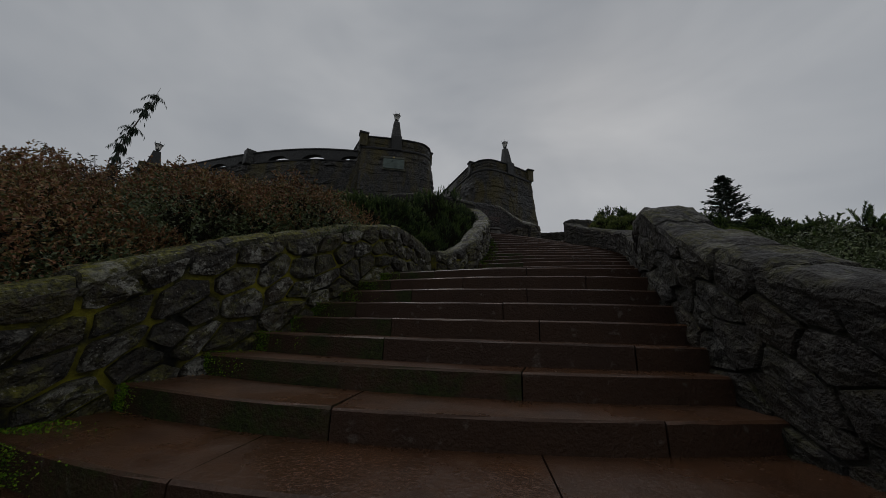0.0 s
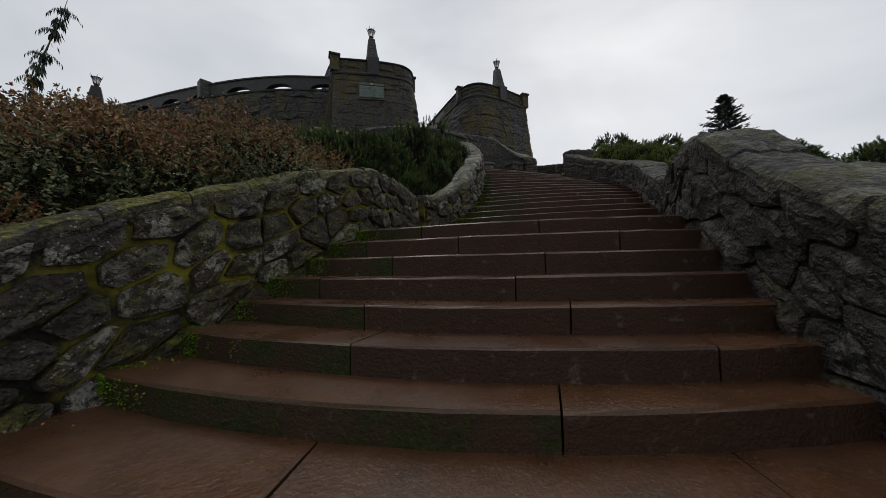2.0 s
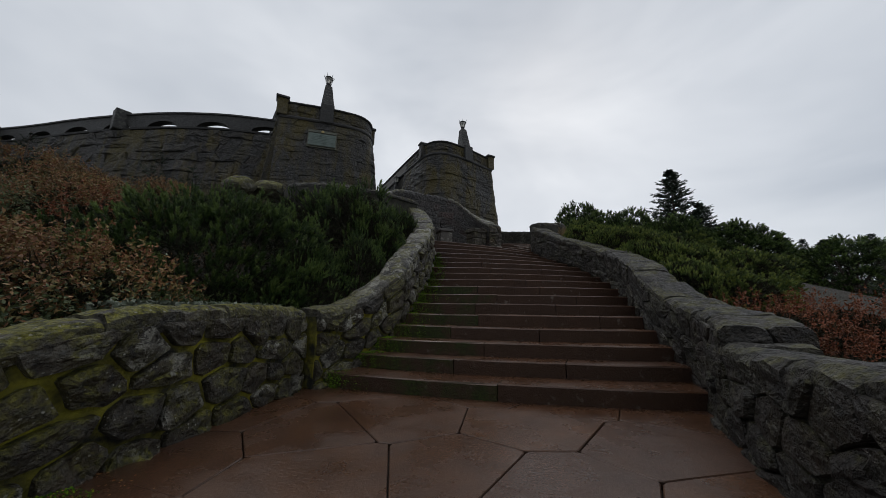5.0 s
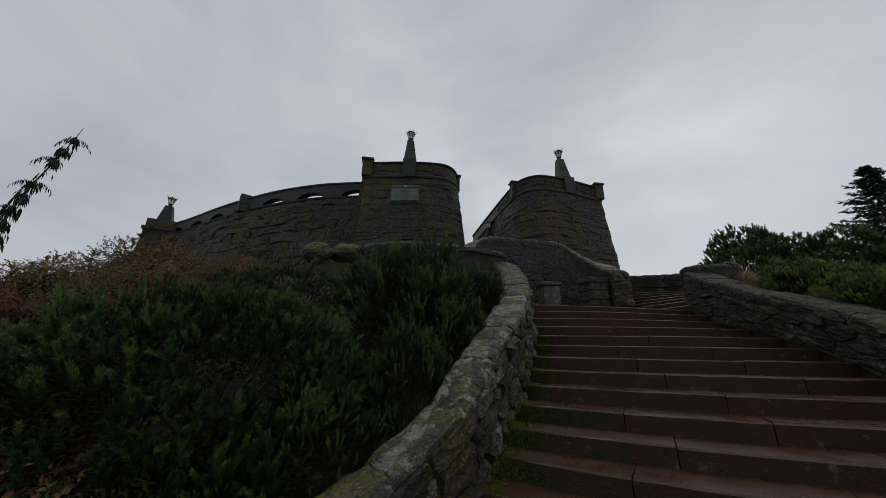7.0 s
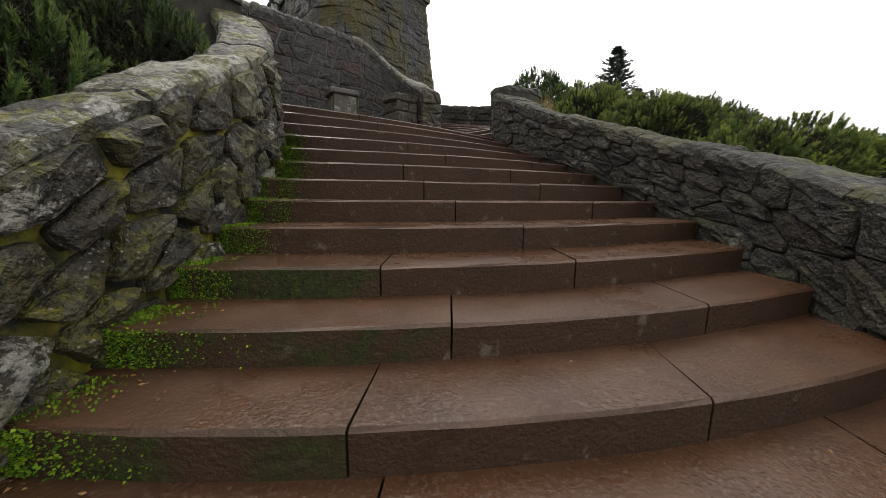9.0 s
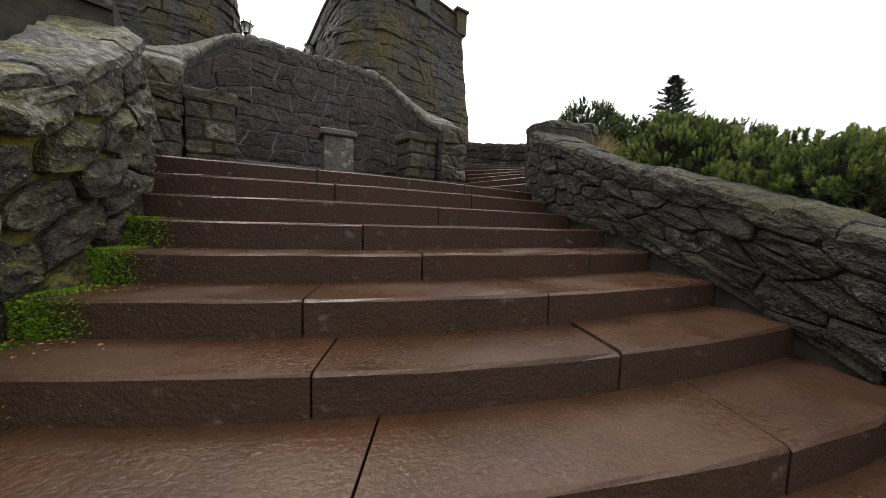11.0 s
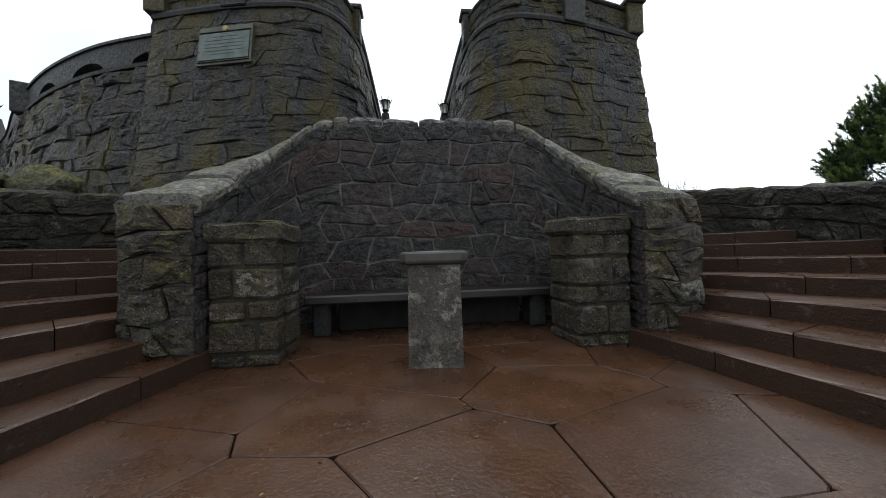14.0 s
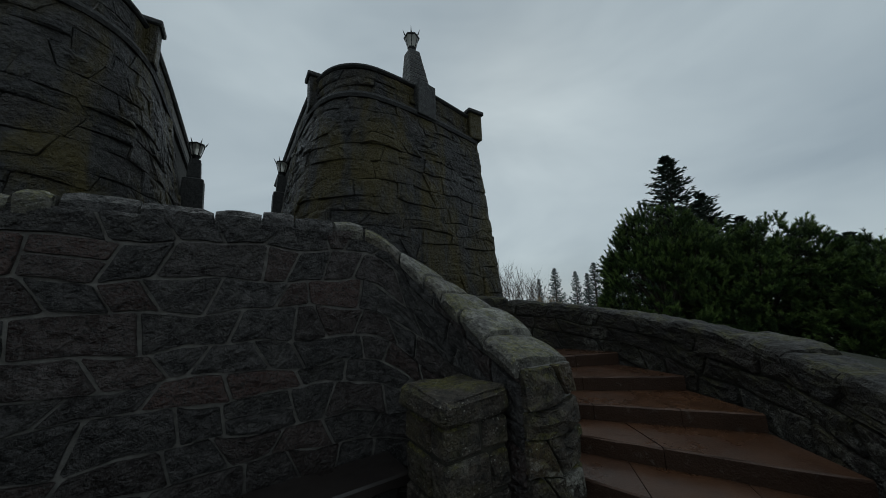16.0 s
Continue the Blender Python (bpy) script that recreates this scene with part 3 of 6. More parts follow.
BULGE = 0.11


def bow(i):
    """How far the nosing of step i swells out in the middle."""
    return float(np.interp(i, [-10, -2, 0, 1, 8, 15, 17], [0.34, 0.3, 0.24, 0.16, 0.22, 0.22, 0.13]))


def block(name, front, back, z0, z1, parent, rng, bevel=0.014, mat=None):
    """A step block between a front and a back edge of plan points, with a worn nosing."""
    k = len(front)
    V = []
    ring = [(front, z0, 0.0), (front, z1 - bevel, 0.0), (front, z1, bevel), (back, z1, 0.0), (back, z0, 0.0)]
    for pts, z, inset in ring:
        for i in range(k):
            f, b = Vector(pts[i]), Vector(back[i])
            d = (Vector(back[i]) - Vector(front[i]))
            d = d / max(d.length, 1e-6)
            q = f + d * inset
            wear = rng.uniform(-0.004, 0.002) if z > z1 - 0.05 else 0
            V.append((q.x + d.x * rng.uniform(-0.003, 0.003), q.y + d.y * rng.uniform(-0.003, 0.003), z + wear))
    F = []
    for r in range(5):
        for i in range(k - 1):
            a, b = r * k + i, r * k + i + 1
            c, d = ((r + 1) % 5) * k + i + 1, ((r + 1) % 5) * k + i
            F.append((a, b, c, d))
    F += [tuple(r * k for r in range(5)), tuple(r * k + k - 1 for r in range(5))[::-1]]
    ob = solid(name, V, F, mat or M_STEP, parent, origin=V[k])
    bm = bmesh.new()
    bm.from_mesh(ob.data)
    bmesh.ops.recalc_face_normals(bm, faces=bm.faces)
    bm.to_mesh(ob.data)
    bm.free()
    return ob


def edge_points(a, b, t0, t1, bulge, n=7):
    a, b = Vector(a), Vector(b)
    d = b - a
    nrm = Vector((d.y, -d.x)).normalized()
    return [tuple(a + d * t + nrm * bulge * 4 * t * (1 - t)) for t in [t0 + (t1 - t0) * i / (n - 1) for i in range(n)]]


def stair_step(parent, a, b, a2, b2, z, joints, rng, over=0.12, bulge=BULGE, bulge2=None, ends=0.03, mossy=False):
    """One step from nosing a-b back to the nosing a2-b2, in blocks."""
    cuts = [-ends, *joints, 1.0 + ends]
    length = (Vector(b) - Vector(a)).length
    g = 0.005 / length
    for t0, t1 in zip(cuts, cuts[1:]):
        f = edge_points(a, b, t0 + g, t1 - g, bulge)
        k = edge_points(a2, b2, t0 + g, t1 - g, bulge if bulge2 is None else bulge2)
        k = [tuple(Vector(q) + (Vector(q) - Vector(p)).normalized() * over) for p, q in zip(f, k)]
        dz = rng.uniform(-0.004, 0.004)
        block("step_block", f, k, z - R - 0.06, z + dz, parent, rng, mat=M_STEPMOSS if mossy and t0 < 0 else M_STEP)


def lower_core(name, label, idx):
    """Dark bedding under a flight, seen only in the joints."""
    V, F = [], []
    for i in idx:
        for p in (LEFT[i], RIGHT[i]):
            V.append((p[0], p[1] + 0.06, i * R - R - 0.03))
    n = len(idx)
    for i in range(n - 1):
        F.append((2 * i, 2 * i + 1, 2 * i + 3, 2 * i + 2))
    return tagged(solid(name, V, F, M_JOINT), label, "stairs", kind="structure")


flight_low = lower_core("stairs_lower", "worn wet red-brown concrete steps between rubble walls", list(range(-13, 1)))
flight_up = lower_core("stairs_upper", "wet red-brown concrete steps curving up to the plaza", list(range(1, 18)))


def flags(parent, corners, z, cw, ch, seed, thick=0.06, joint=0.0045, bow=0.0, away=None, t0=-0.08, t1=1.15):
    """Irregular paving slabs over the quadrilateral a, b, c, d."""
    rng = random.Random(seed)
    a, b, c, d = [Vector(p) for p in corners]
    w, h = ((b - a).length + (c - d).length) / 2, ((d - a).length + (c - b).length) / 2
    for poly in rubble_cells(w, h, cw, ch, rng, 0.36, 0.1):
        out, cen = rounded(poly, joint, 0.03)
        dz = rng.uniform(-0.003, 0.003)
        P = []
        for x, y in out:
            u, v = x / w, y / h
            q = a * (1 - u) * (1 - v) + b * u * (1 - v) + c * u * v + d * (1 - u) * v
            t = t0 + (t1 - t0) * u
            P.append(q - (away or EY) * (bow * max(0.0, 4 * t * (1 - t)) * (1 - v)))
        k = len(P)
        m = sum(P, Vector((0, 0))) / k
        V = [(p.x, p.y, z - thick) for p in P] + [(p.x, p.y, z + dz - 0.006) for p in P] + [(*(p + (m - p).normalized() * 0.007), z + dz) for p in P]
        F = [tuple(range(2 * k, 3 * k))]
        for r in range(2):
            F += [(r * k + j, r * k + (j + 1) % k, r * k + k + (j + 1) % k, r * k + k + j) for j in range(k)]
        ob = solid("paving_slab", V, F, M_STEP, parent, origin=(m.x, m.y, z))
        if ob.data.polygons[0].normal.z < 0:
            ob.data.flip_normals()

# ---------------------------------------------------------------- ground
CORRIDOR = [LEFT[i] for i in sorted(LEFT)] + [wld(-2.4, -2.0), wld(-4.4, -0.9), wld(-5.3, 0.9), wld(-5.0, 2.3), wld(-3.6, 3.2), wld(0, 3.3), wld(3.6, 3.2), wld(5.0, 2.3), wld(5.2, 0.6),
            wld(4.3, -1.0), wld(2.5, -2.0)] + [RIGHT[i] for i in sorted(RIGHT, reverse=True)]
CORR = np.array([CORRIDOR[0][:1] + (-30.0,), *CORRIDOR, CORRIDOR[-1][:1] + (-30.0,)])


def inside(x, y):
    r, n = False, len(CORR)
    for i in range(n):
        x0, y0 = CORR[i]
        x1, y1 = CORR[(i + 1) % n]
        if (y0 > y) != (y1 > y) and x < (x1 - x0) * (y - y0) / (y1 - y0) + x0:
            r = not r
    return r


def edge_distance(x, y):
    a, b = CORR, np.roll(CORR, -1, axis=0)
    d = b - a
    t = np.clip(((x - a[:, 0]) * d[:, 0] + (y - a[:, 1]) * d[:, 1]) / np.maximum((d ** 2).sum(1), 1e-9), 0, 1)
    q = a + d * t[:, None]
    return float(np.min(np.hypot(q[:, 0] - x, q[:, 1] - y)))


def hill(x, y):
    """Height of the planted hillside."""
    z = np.interp(y, [-40, -5, 0, 2, 5, 7, 8.3, 10, 12.3, 15, 20, 30, 60], [-9, -2.3, -1.05, -0.35, 0.55, 0.72, 1.45, 2.35, 3.4, 4.2, 4.6, 4.8, 3.0])
    if x > 5:
        z -= 0.16 * min(x - 5, 12) ** 1.05
    if x < -4:
        z += 0.10 * min(-4 - x, 10)
    r = math.hypot(x, y - 15)
    if r > 26:
        z -= (r - 26) * 0.3 if r < 110 else 25.2 + (r - 110) * 0.01
    if x > 2.0 and -3 < y < 16:
        z -= 0.5
    if x < -2.2 and -3 < y < 3:
        z -= 0.3
    if -2.5 < x < 1 and 7 < y < 12.5:
        z -= 0.3 * min(1.0, (x + 2.5) / 1.2)
    return float(z)


def ground_height(x, y):
    z = hill(x, y)
    z += 0.08 * noise.noise((x * 0.7, y * 0.7, 3.0))
    if inside(x, y) or (-8 < x < 10 and -4 < y < 22 and edge_distance(x, y) < 0.3):
        return z - 2.6
    return z


def build_ground():
    xs = np.unique(np.r_[-900, -500, -250, -120, -70, np.arange(-45, -12, 1.5), np.arange(-12, 12, 0.3), np.arange(12, 46, 1.5), 70, 120, 250, 500, 900])
    ys = np.unique(np.r_[-900, -500, -250, -120, -70, np.arange(-45, -6, 1.5), np.arange(-6, 22, 0.3), np.arange(22, 60, 1.5), 80, 130, 250, 500, 900])
    V = [(float(x), float(y), ground_height(x, y)) for y in ys for x in xs]
    nx = len(xs)
    F = [(j * nx + i, j * nx + i + 1, (j + 1) * nx + i + 1, (j + 1) * nx + i) for j in range(len(ys) - 1) for i in range(nx - 1)]
    return tagged(solid("ground", V, F, M_GROUND, smooth=True), "dark planted hillside soil with moss and grass", "ground", kind="structure")


ground = build_ground()

# ---------------------------------------------------------------- plaza floor, pedestal, bench, piers
plaza_core = tagged(solid("plaza_floor", [(*wld(u, v), L2 - 0.05) for u, v in ((-2.5, -1.6), (2.5, -1.7), (2.8, 2.2), (-2.8, 2.2))] + [(*wld(u, v), L2 - 0.5) for u, v in ((-2.5, -1.6), (2.5, -1.7), (2.8, 2.2), (-2.8, 2.2))],
                          [(0, 1, 2, 3), (0, 4, 5, 1), (1, 5, 6, 2), (2, 6, 7, 3), (3, 7, 4, 0), (7, 6, 5, 4)], M_JOINT), "wet irregular red-brown flagstones of a small plaza", "floor", kind="structure")
landing_core = tagged(solid("landing_floor", [(-1.3, 4.95, -0.05), (2.3, 4.4, -0.05), (3.4, 6.6, -0.05), (-0.8, 7.4, -0.05), (-1.3, 6.0, -0.05)], [(0, 1, 2, 3, 4)], M_JOINT),
                      "wet flagstone landing between two flights", "floor", kind="structure")


def lathe_square(profile, chamfer=0.0):
    """A square (or corner-cut) shaft from (half width, height) rings."""
    bm = bmesh.new()
    rings = []
    for r, z in profile:
        c = chamfer if r > 0.25 else chamfer * 0.3
        pts = [(r, -r + c), (r, r - c), (r - c, r), (-r + c, r), (-r, r - c), (-r, -r + c), (-r + c, -r), (r - c, -r)]
        rings.append([bm.verts.new((x, y, z)) for x, y in pts])
    for a, b in zip(rings, rings[1:]):
        for i in range(8):
            bm.faces.new((a[i], a[(i + 1) % 8], b[(i + 1) % 8], b[i]))
    bm.faces.new(rings[0][::-1])
    bm.faces.new(rings[-1])
    bmesh.ops.recalc_face_normals(bm, faces=bm.faces)
    return bm


def pedestal():
    base = tagged(new("pedestal"), "square cast-concrete pedestal with a round dished top, standing on the flagstones", "pedestal")
    base.location, base.rotation_euler, base.scale = (*wld(0, 0.18), L2), (0, 0, TURN - 0.12), (1, 1, 0.965)
    part("shaft", lathe_square([(0.25, -0.02), (0.24, 0.02), (0.232, 0.9), (0.24, 0.93)], 0.02), M_PED, base)
    bm = lathe_square([(0.24, 0.925), (0.29, 0.945), (0.298, 0.965), (0.298, 1.03), (0.285, 1.045), (0.27, 1.05)], 0.06)
    part("cap", bm, M_PEDCAP, base, "corner-cut concrete cap")
    bm = bmesh.new()
    rings = []
    for r, z in ((0.185, 1.049), (0.18, 1.056), (0.168, 1.056), (0.16, 1.051), (0.04, 1.051)):
        rings.append([bm.verts.new((r * math.cos(a), r * math.sin(a), z)) for a in [i * math.tau / 32 for i in range(32)]])
    for a, b in zip(rings, rings[1:]):
        for i in range(32):
            bm.faces.new((a[i], a[(i + 1) % 32], b[(i + 1) % 32], b[i]))
    part("rim", bm, M_PEDCAP, base, "raised round rim", True)
    bm = bmesh.new()
    bmesh.ops.create_cone(bm, cap_ends=True, segments=16, radius1=0.034, radius2=0.03, depth=0.012, matrix=Matrix.Translation((0, 0, 1.055)))
    part("bolt", bm, M_IRON, base, "dark iron centre bolt")
    return base


pedestal()


def bench():
    b = tagged(new("stone_bench"), "dark wet stone slab bench on block legs against the wall", "bench")
    b.location, b.rotation_euler = (*wld(0.05, 1.42), L2), (0, 0, TURN)
    part("seat", bevelled_box(3.12, 0.54, 0.11, (0, -0.03, 0.475), 0.02), M_BENCH, b)
    # Added panel behind the legs; its black stands for the shade there.
    part("shade_panel", bevelled_box(2.5, 0.1, 0.4, (0, 0.24, 0.2), 0.01), M_BENCHSHADE, b, "added near-black panel standing in for shade under the seat")
    for u in (-1.4, 1.4):
        part("leg", bevelled_box(0.22, 0.36, 0.43, (u, 0.03, 0.21), 0.03), M_TRIM, b)
    return b


bench()


def pier(u, seed):
    rng = random.Random(seed)
    p = tagged(new("stone_pier"), "square pier of mossy cut stone blocks with a rough cap", "pier", "piers flanking the bench")
    p.location, p.rotation_euler = (*wld(u, 0.58), L2), (0, 0, TURN)
    part("core", bevelled_box(0.56, 0.56, 1.28, (0, 0, 0.62), 0.0), M_DARKMORTAR, p)
    z = -0.02
    for h in (0.13, 0.31, 0.19, 0.3, 0.25):
        cut = rng.uniform(-0.12, 0.12)
        for sx, sy, lx, ly in ((cut / 2 - 0.155, -0.2, 0.31 + cut - 0.024, 0.22), (cut / 2 + 0.155, -0.2, 0.31 - cut - 0.024, 0.22), (-0.2, 0.11, 0.22, 0.39), (0.2, 0.11, 0.22, 0.39)):
            part("pier_block", bevelled_box(lx, ly, h - 0.026, (sx, sy, z + h / 2), 0.022, 0, 0.011, rng), M_PIER, p)
        z += h
    bm = bevelled_box(0.68, 0.68, 0.19, (0, 0, z + 0.09), 0.035, 0.04, 0.012, rng)
    bmesh.ops.subdivide_edges(bm, edges=bm.edges[:], cuts=2)
    for v in bm.verts:
        v.co += Vector((noise.noise(v.co * 5), noise.noise(v.co * 5 + Vector((9, 0, 0))), noise.noise(v.co * 5 + Vector((0, 9, 0))))) * 0.03
    part("cap", bm, M_PIER, p, "rough moss-topped capstone")
    return p


pier(-1.78, 5)
pier(1.75, 8)

# ---------------------------------------------------------------- low walls
LW = [(-2.65, -1.5, -2.5, -1.5), (-2.55, 0.5, -1.95, -0.88), (-2.42, 1.6, -1.6, -0.62), (-2.2, 2.6, -1.25, -0.1), (-1.9, 3.5, -0.9, 0.26), (-1.58, 4.3, -0.5, 0.6), (-1.34, 4.85, -0.3, 0.78), (-1.2, 5.4, -0.25, 0.86), (-1.08, 6.2, -0.2, 0.86), (-0.97, 7.0, -0.2, 0.83)]
LU = [(-0.8, 6.98, -0.2, 0.86), (-0.56, 7.34, -0.15, 0.92), (-0.28, 7.74, 0.0, 1.13), (0.03, 8.25, 0.4, 1.48), (0.17, 8.95, 0.85, 1.9), (0.33, 9.7, 1.25, 2.33), (0.42, 10.5, 1.7, 2.76), (0.4, 11.2, 2.1, 3.13), (0.22, 11.75, 2.4, 3.5), (-0.12, 12.25, 2.6, 3.8), (-0.5, 12.55, 2.7, 3.92)]
RL = [(1.89, -1.5, -2.5, -1.5), (1.87, 0.5, -1.95, -1.0), (1.84, 1.5, -1.6, -0.62), (1.83, 2.3, -1.3, -0.3), (1.95, 3.15, -0.9, 0.14), (2.03, 3.75, -0.6, 0.55), (2.2, 4.3, -0.4, 0.67), (2.56, 5.1, -0.3, 0.66), (3.02, 6.0, -0.3, 0.66)]
RU = [(2.86, 5.7, -0.3, 0.8), (3.07, 6.03, -0.3, 0.86), (3.4, 6.65, -0.2, 0.92), (3.6, 7.45, 0.1, 1.12), (3.75, 8.1, 0.5, 1.46), (4.05, 8.9, 0.9, 1.78), (4.25, 9.7, 1.3, 2.07), (4.35, 10.5, 1.7, 2.31), (4.3, 11.5, 2.1, 2.7), (4.1, 12.4, 2.4, 3.05), (3.92, 13.3, 2.6, 3.44), (3.86, 14.1, 2.7, 3.75), (4.0, 14.5, 2.75, 3.88)]
wall_ll, line_ll = rubble_wall("wall_left_lower", LW, 1, 0.5, M_WALL, 11, "low mossy lichen-spotted rubble stone wall with a sloping top", 0.34, 0.26, joint=0.022, proud=0.05, mortar=M_MOSSJOINT, coping_mat=M_MOSSCOPE)
wall_lu, line_lu = rubble_wall("wall_left_upper", LU, 1, 0.42, M_WALL, 21, "lichen-covered rubble wall climbing beside the upper flight", 0.34, 0.26, joint=0.022, proud=0.05, mortar=M_MOSSJOINT)
wall_rl, line_rl = rubble_wall("wall_right_lower", RL, -1, 0.48, M_DARKWALL, 31, "dark damp rubble wall with broad flat coping stones", 0.36, 0.24, 0.4, 0.034, 0.01, coping_mat=M_DARKCOPE)
wall_ru, line_ru = rubble_wall("wall_right_upper", RU, -1, 0.52, M_DARKWALL, 41, "dark rubble stone wall with pale coping beside the upper flight", 0.36, 0.24, 0.42, 0.03, 0.009, coping_mat=M_DARKCOPE)


def loc_pts(pts):
    return [(*wld(u, v), b, t) for u, v, b, t in pts]


WL = loc_pts([(-2.25, -1.75, 2.7, 3.95), (-3.2, -1.75, 2.7, 4.05), (-4.3, -1.0, 2.9, 4.3), (-5.0, 0.2, 3.2, 4.6), (-5.0, 1.5, 3.6, 4.75), (-4.2, 2.6, 3.7, 4.9), (-2.8, 3.2, 3.8, 5.0)])
WR = loc_pts([(2.35, -1.95, 2.7, 3.92), (3.2, -1.95, 2.7, 4.02), (4.2, -1.25, 2.9, 4.2), (4.95, -0.1, 3.2, 4.45), (5.1, 1.3, 3.6, 4.7), (4.4, 2.6, 3.7, 4.9), (3.0, 3.2, 3.8, 5.0)])
wall_sl, line_sl = rubble_wall("wall_side_left", WL, 1, 0.5, M_DARKWALL, 51, "curved red-brown rubble wall round the side steps", 0.5, 0.28, 0.6, coping_mat=M_DARKCOPE, coursed=0.3)
wall_sr, line_sr = rubble_wall("wall_side_right", WR, -1, 0.5, M_DARKWALL, 61, "curved dark rubble wall round the side steps", 0.5, 0.28, 0.6, coping_mat=M_DARKCOPE, coursed=0.3)

# rounded wall heads
def wall_head(pts, side, seed, parent, mat):
    line = Line(pts, side, 0.05)
    face_with_stones(parent, line, 0, line.length, lambda s: line.at(s)[0][2], lambda s: line.at(s)[0][3], 0.3, 0.28, mat, seed, 0.014, 0.035)


def head(u0, v0, u1, v1, bulge, b, t, side, seed, parent, mat):
    m = ((u0 + u1) / 2, (v0 + v1) / 2)
    d = Vector((u1 - u0, v1 - v0)).normalized()
    k = (m[0] + d.y * bulge, m[1] - d.x * bulge)
    wall_head([(u0, v0, b, t), (*k, b, t), (u1, v1, b, t)], side, seed, parent, mat)


head(-0.93, 7.02, -1.35, 6.7, -0.06, 0.0, 0.9, -1, 71, wall_lu, M_WALL)
head(2.86, 5.7, 3.32, 5.4, 0.06, -0.2, 0.85, 1, 72, wall_ru, M_DARKWALL)

# ---------------------------------------------------------------- apse wall with its arms
AP = loc_pts([(-2.12, 0.16, 2.8, 4.42), (-2.14, 0.6, 2.8, 4.6), (-2.12, 1.05, 2.8, 4.88), (-1.95, 1.45, 2.8, 5.24), (-1.66, 1.72, 2.8, 5.62), (-1.38, 1.82, 2.8, 5.8), (-0.8, 1.86, 2.8, 5.82), (0.0, 1.87, 2.8, 5.82), (0.8, 1.86, 2.8, 5.82),
              (1.38, 1.82, 2.8, 5.8), (1.66, 1.72, 2.8, 5.62), (1.95, 1.45, 2.8, 5.24), (2.12, 1.05, 2.8, 4.88), (2.14, 0.6, 2.8, 4.6), (2.12, 0.16, 2.8, 4.42)])
apse, line_ap = rubble_wall("wall_apse", AP, 1, 0.55, M_APSE, 81, "curved wall of fitted grey basalt with pale mortar behind the bench", 0.44, 0.27, 0.36, 0.028, 0.0125, M_MORTAR, M_ARMCOPE, cut=(0.03, 0.1), coursed=0.45, coped=False)
ARM = 2.35
ap_top = lambda s: line_ap.at(s)[0][3]
coping(apse, line_ap, 0.0, ARM, ap_top, 0.55, 0.15, 0.33, M_ARMCOPE, 82, 0.03, gap=0.014, rough=0.4)
coping(apse, line_ap, line_ap.length - ARM, line_ap.length, ap_top, 0.55, 0.15, 0.33, M_ARMCOPE, 83, 0.03, gap=0.014, rough=0.4)
coping(apse, line_ap, ARM, line_ap.length - ARM, ap_top, 0.5, 0.2, 0.4, M_APSE, 84, 0.0, gap=0.01)
OUT = loc_pts([(-2.68, 0.14, 2.8, 4.4), (-2.7, 0.6, 2.8, 4.56), (-2.66, 1.15, 2.8, 4.86), (-2.4, 1.75, 2.8, 5.25)])
OUTR = loc_pts([(2.68, 0.14, 2.8, 4.4), (2.7, 0.6, 2.8, 4.56), (2.66, 1.15, 2.8, 4.86), (2.4, 1.75, 2.8, 5.25)])
for pts, side, sd in ((OUT, -1, 91), (OUTR, 1, 92)):
    ln = Line(pts, side, 0.08)
    face_with_stones(apse, ln, 0, ln.length, lambda s: 2.75, lambda s, q=ln: q.at(s)[0][3] - 0.04, 0.36, 0.3, M_PIER, sd, 0.012, 0.04, cut=(0.04, 0.1), coursed=0.5)
for u0, u1, sd, side in ((-2.7, -2.1, 93, 1), (2.1, 2.7, 94, 1)):
    ln = Line(loc_pts([(u0, 0.15, 2.75, 4.38), ((u0 + u1) / 2, 0.09, 2.75, 4.4), (u1, 0.15, 2.75, 4.38)]), side, 0.08)
    face_with_stones(apse, ln, 0, ln.length, lambda s: 2.75, lambda s: 4.38, 0.3, 0.28, M_PIER, sd, 0.012, 0.04, cut=(0.04, 0.1), coursed=0.5)

# ---------------------------------------------------------------- towers
ZC = 9.65      # string course
ZP = 10.52     # parapet top
BATTER = 0.13


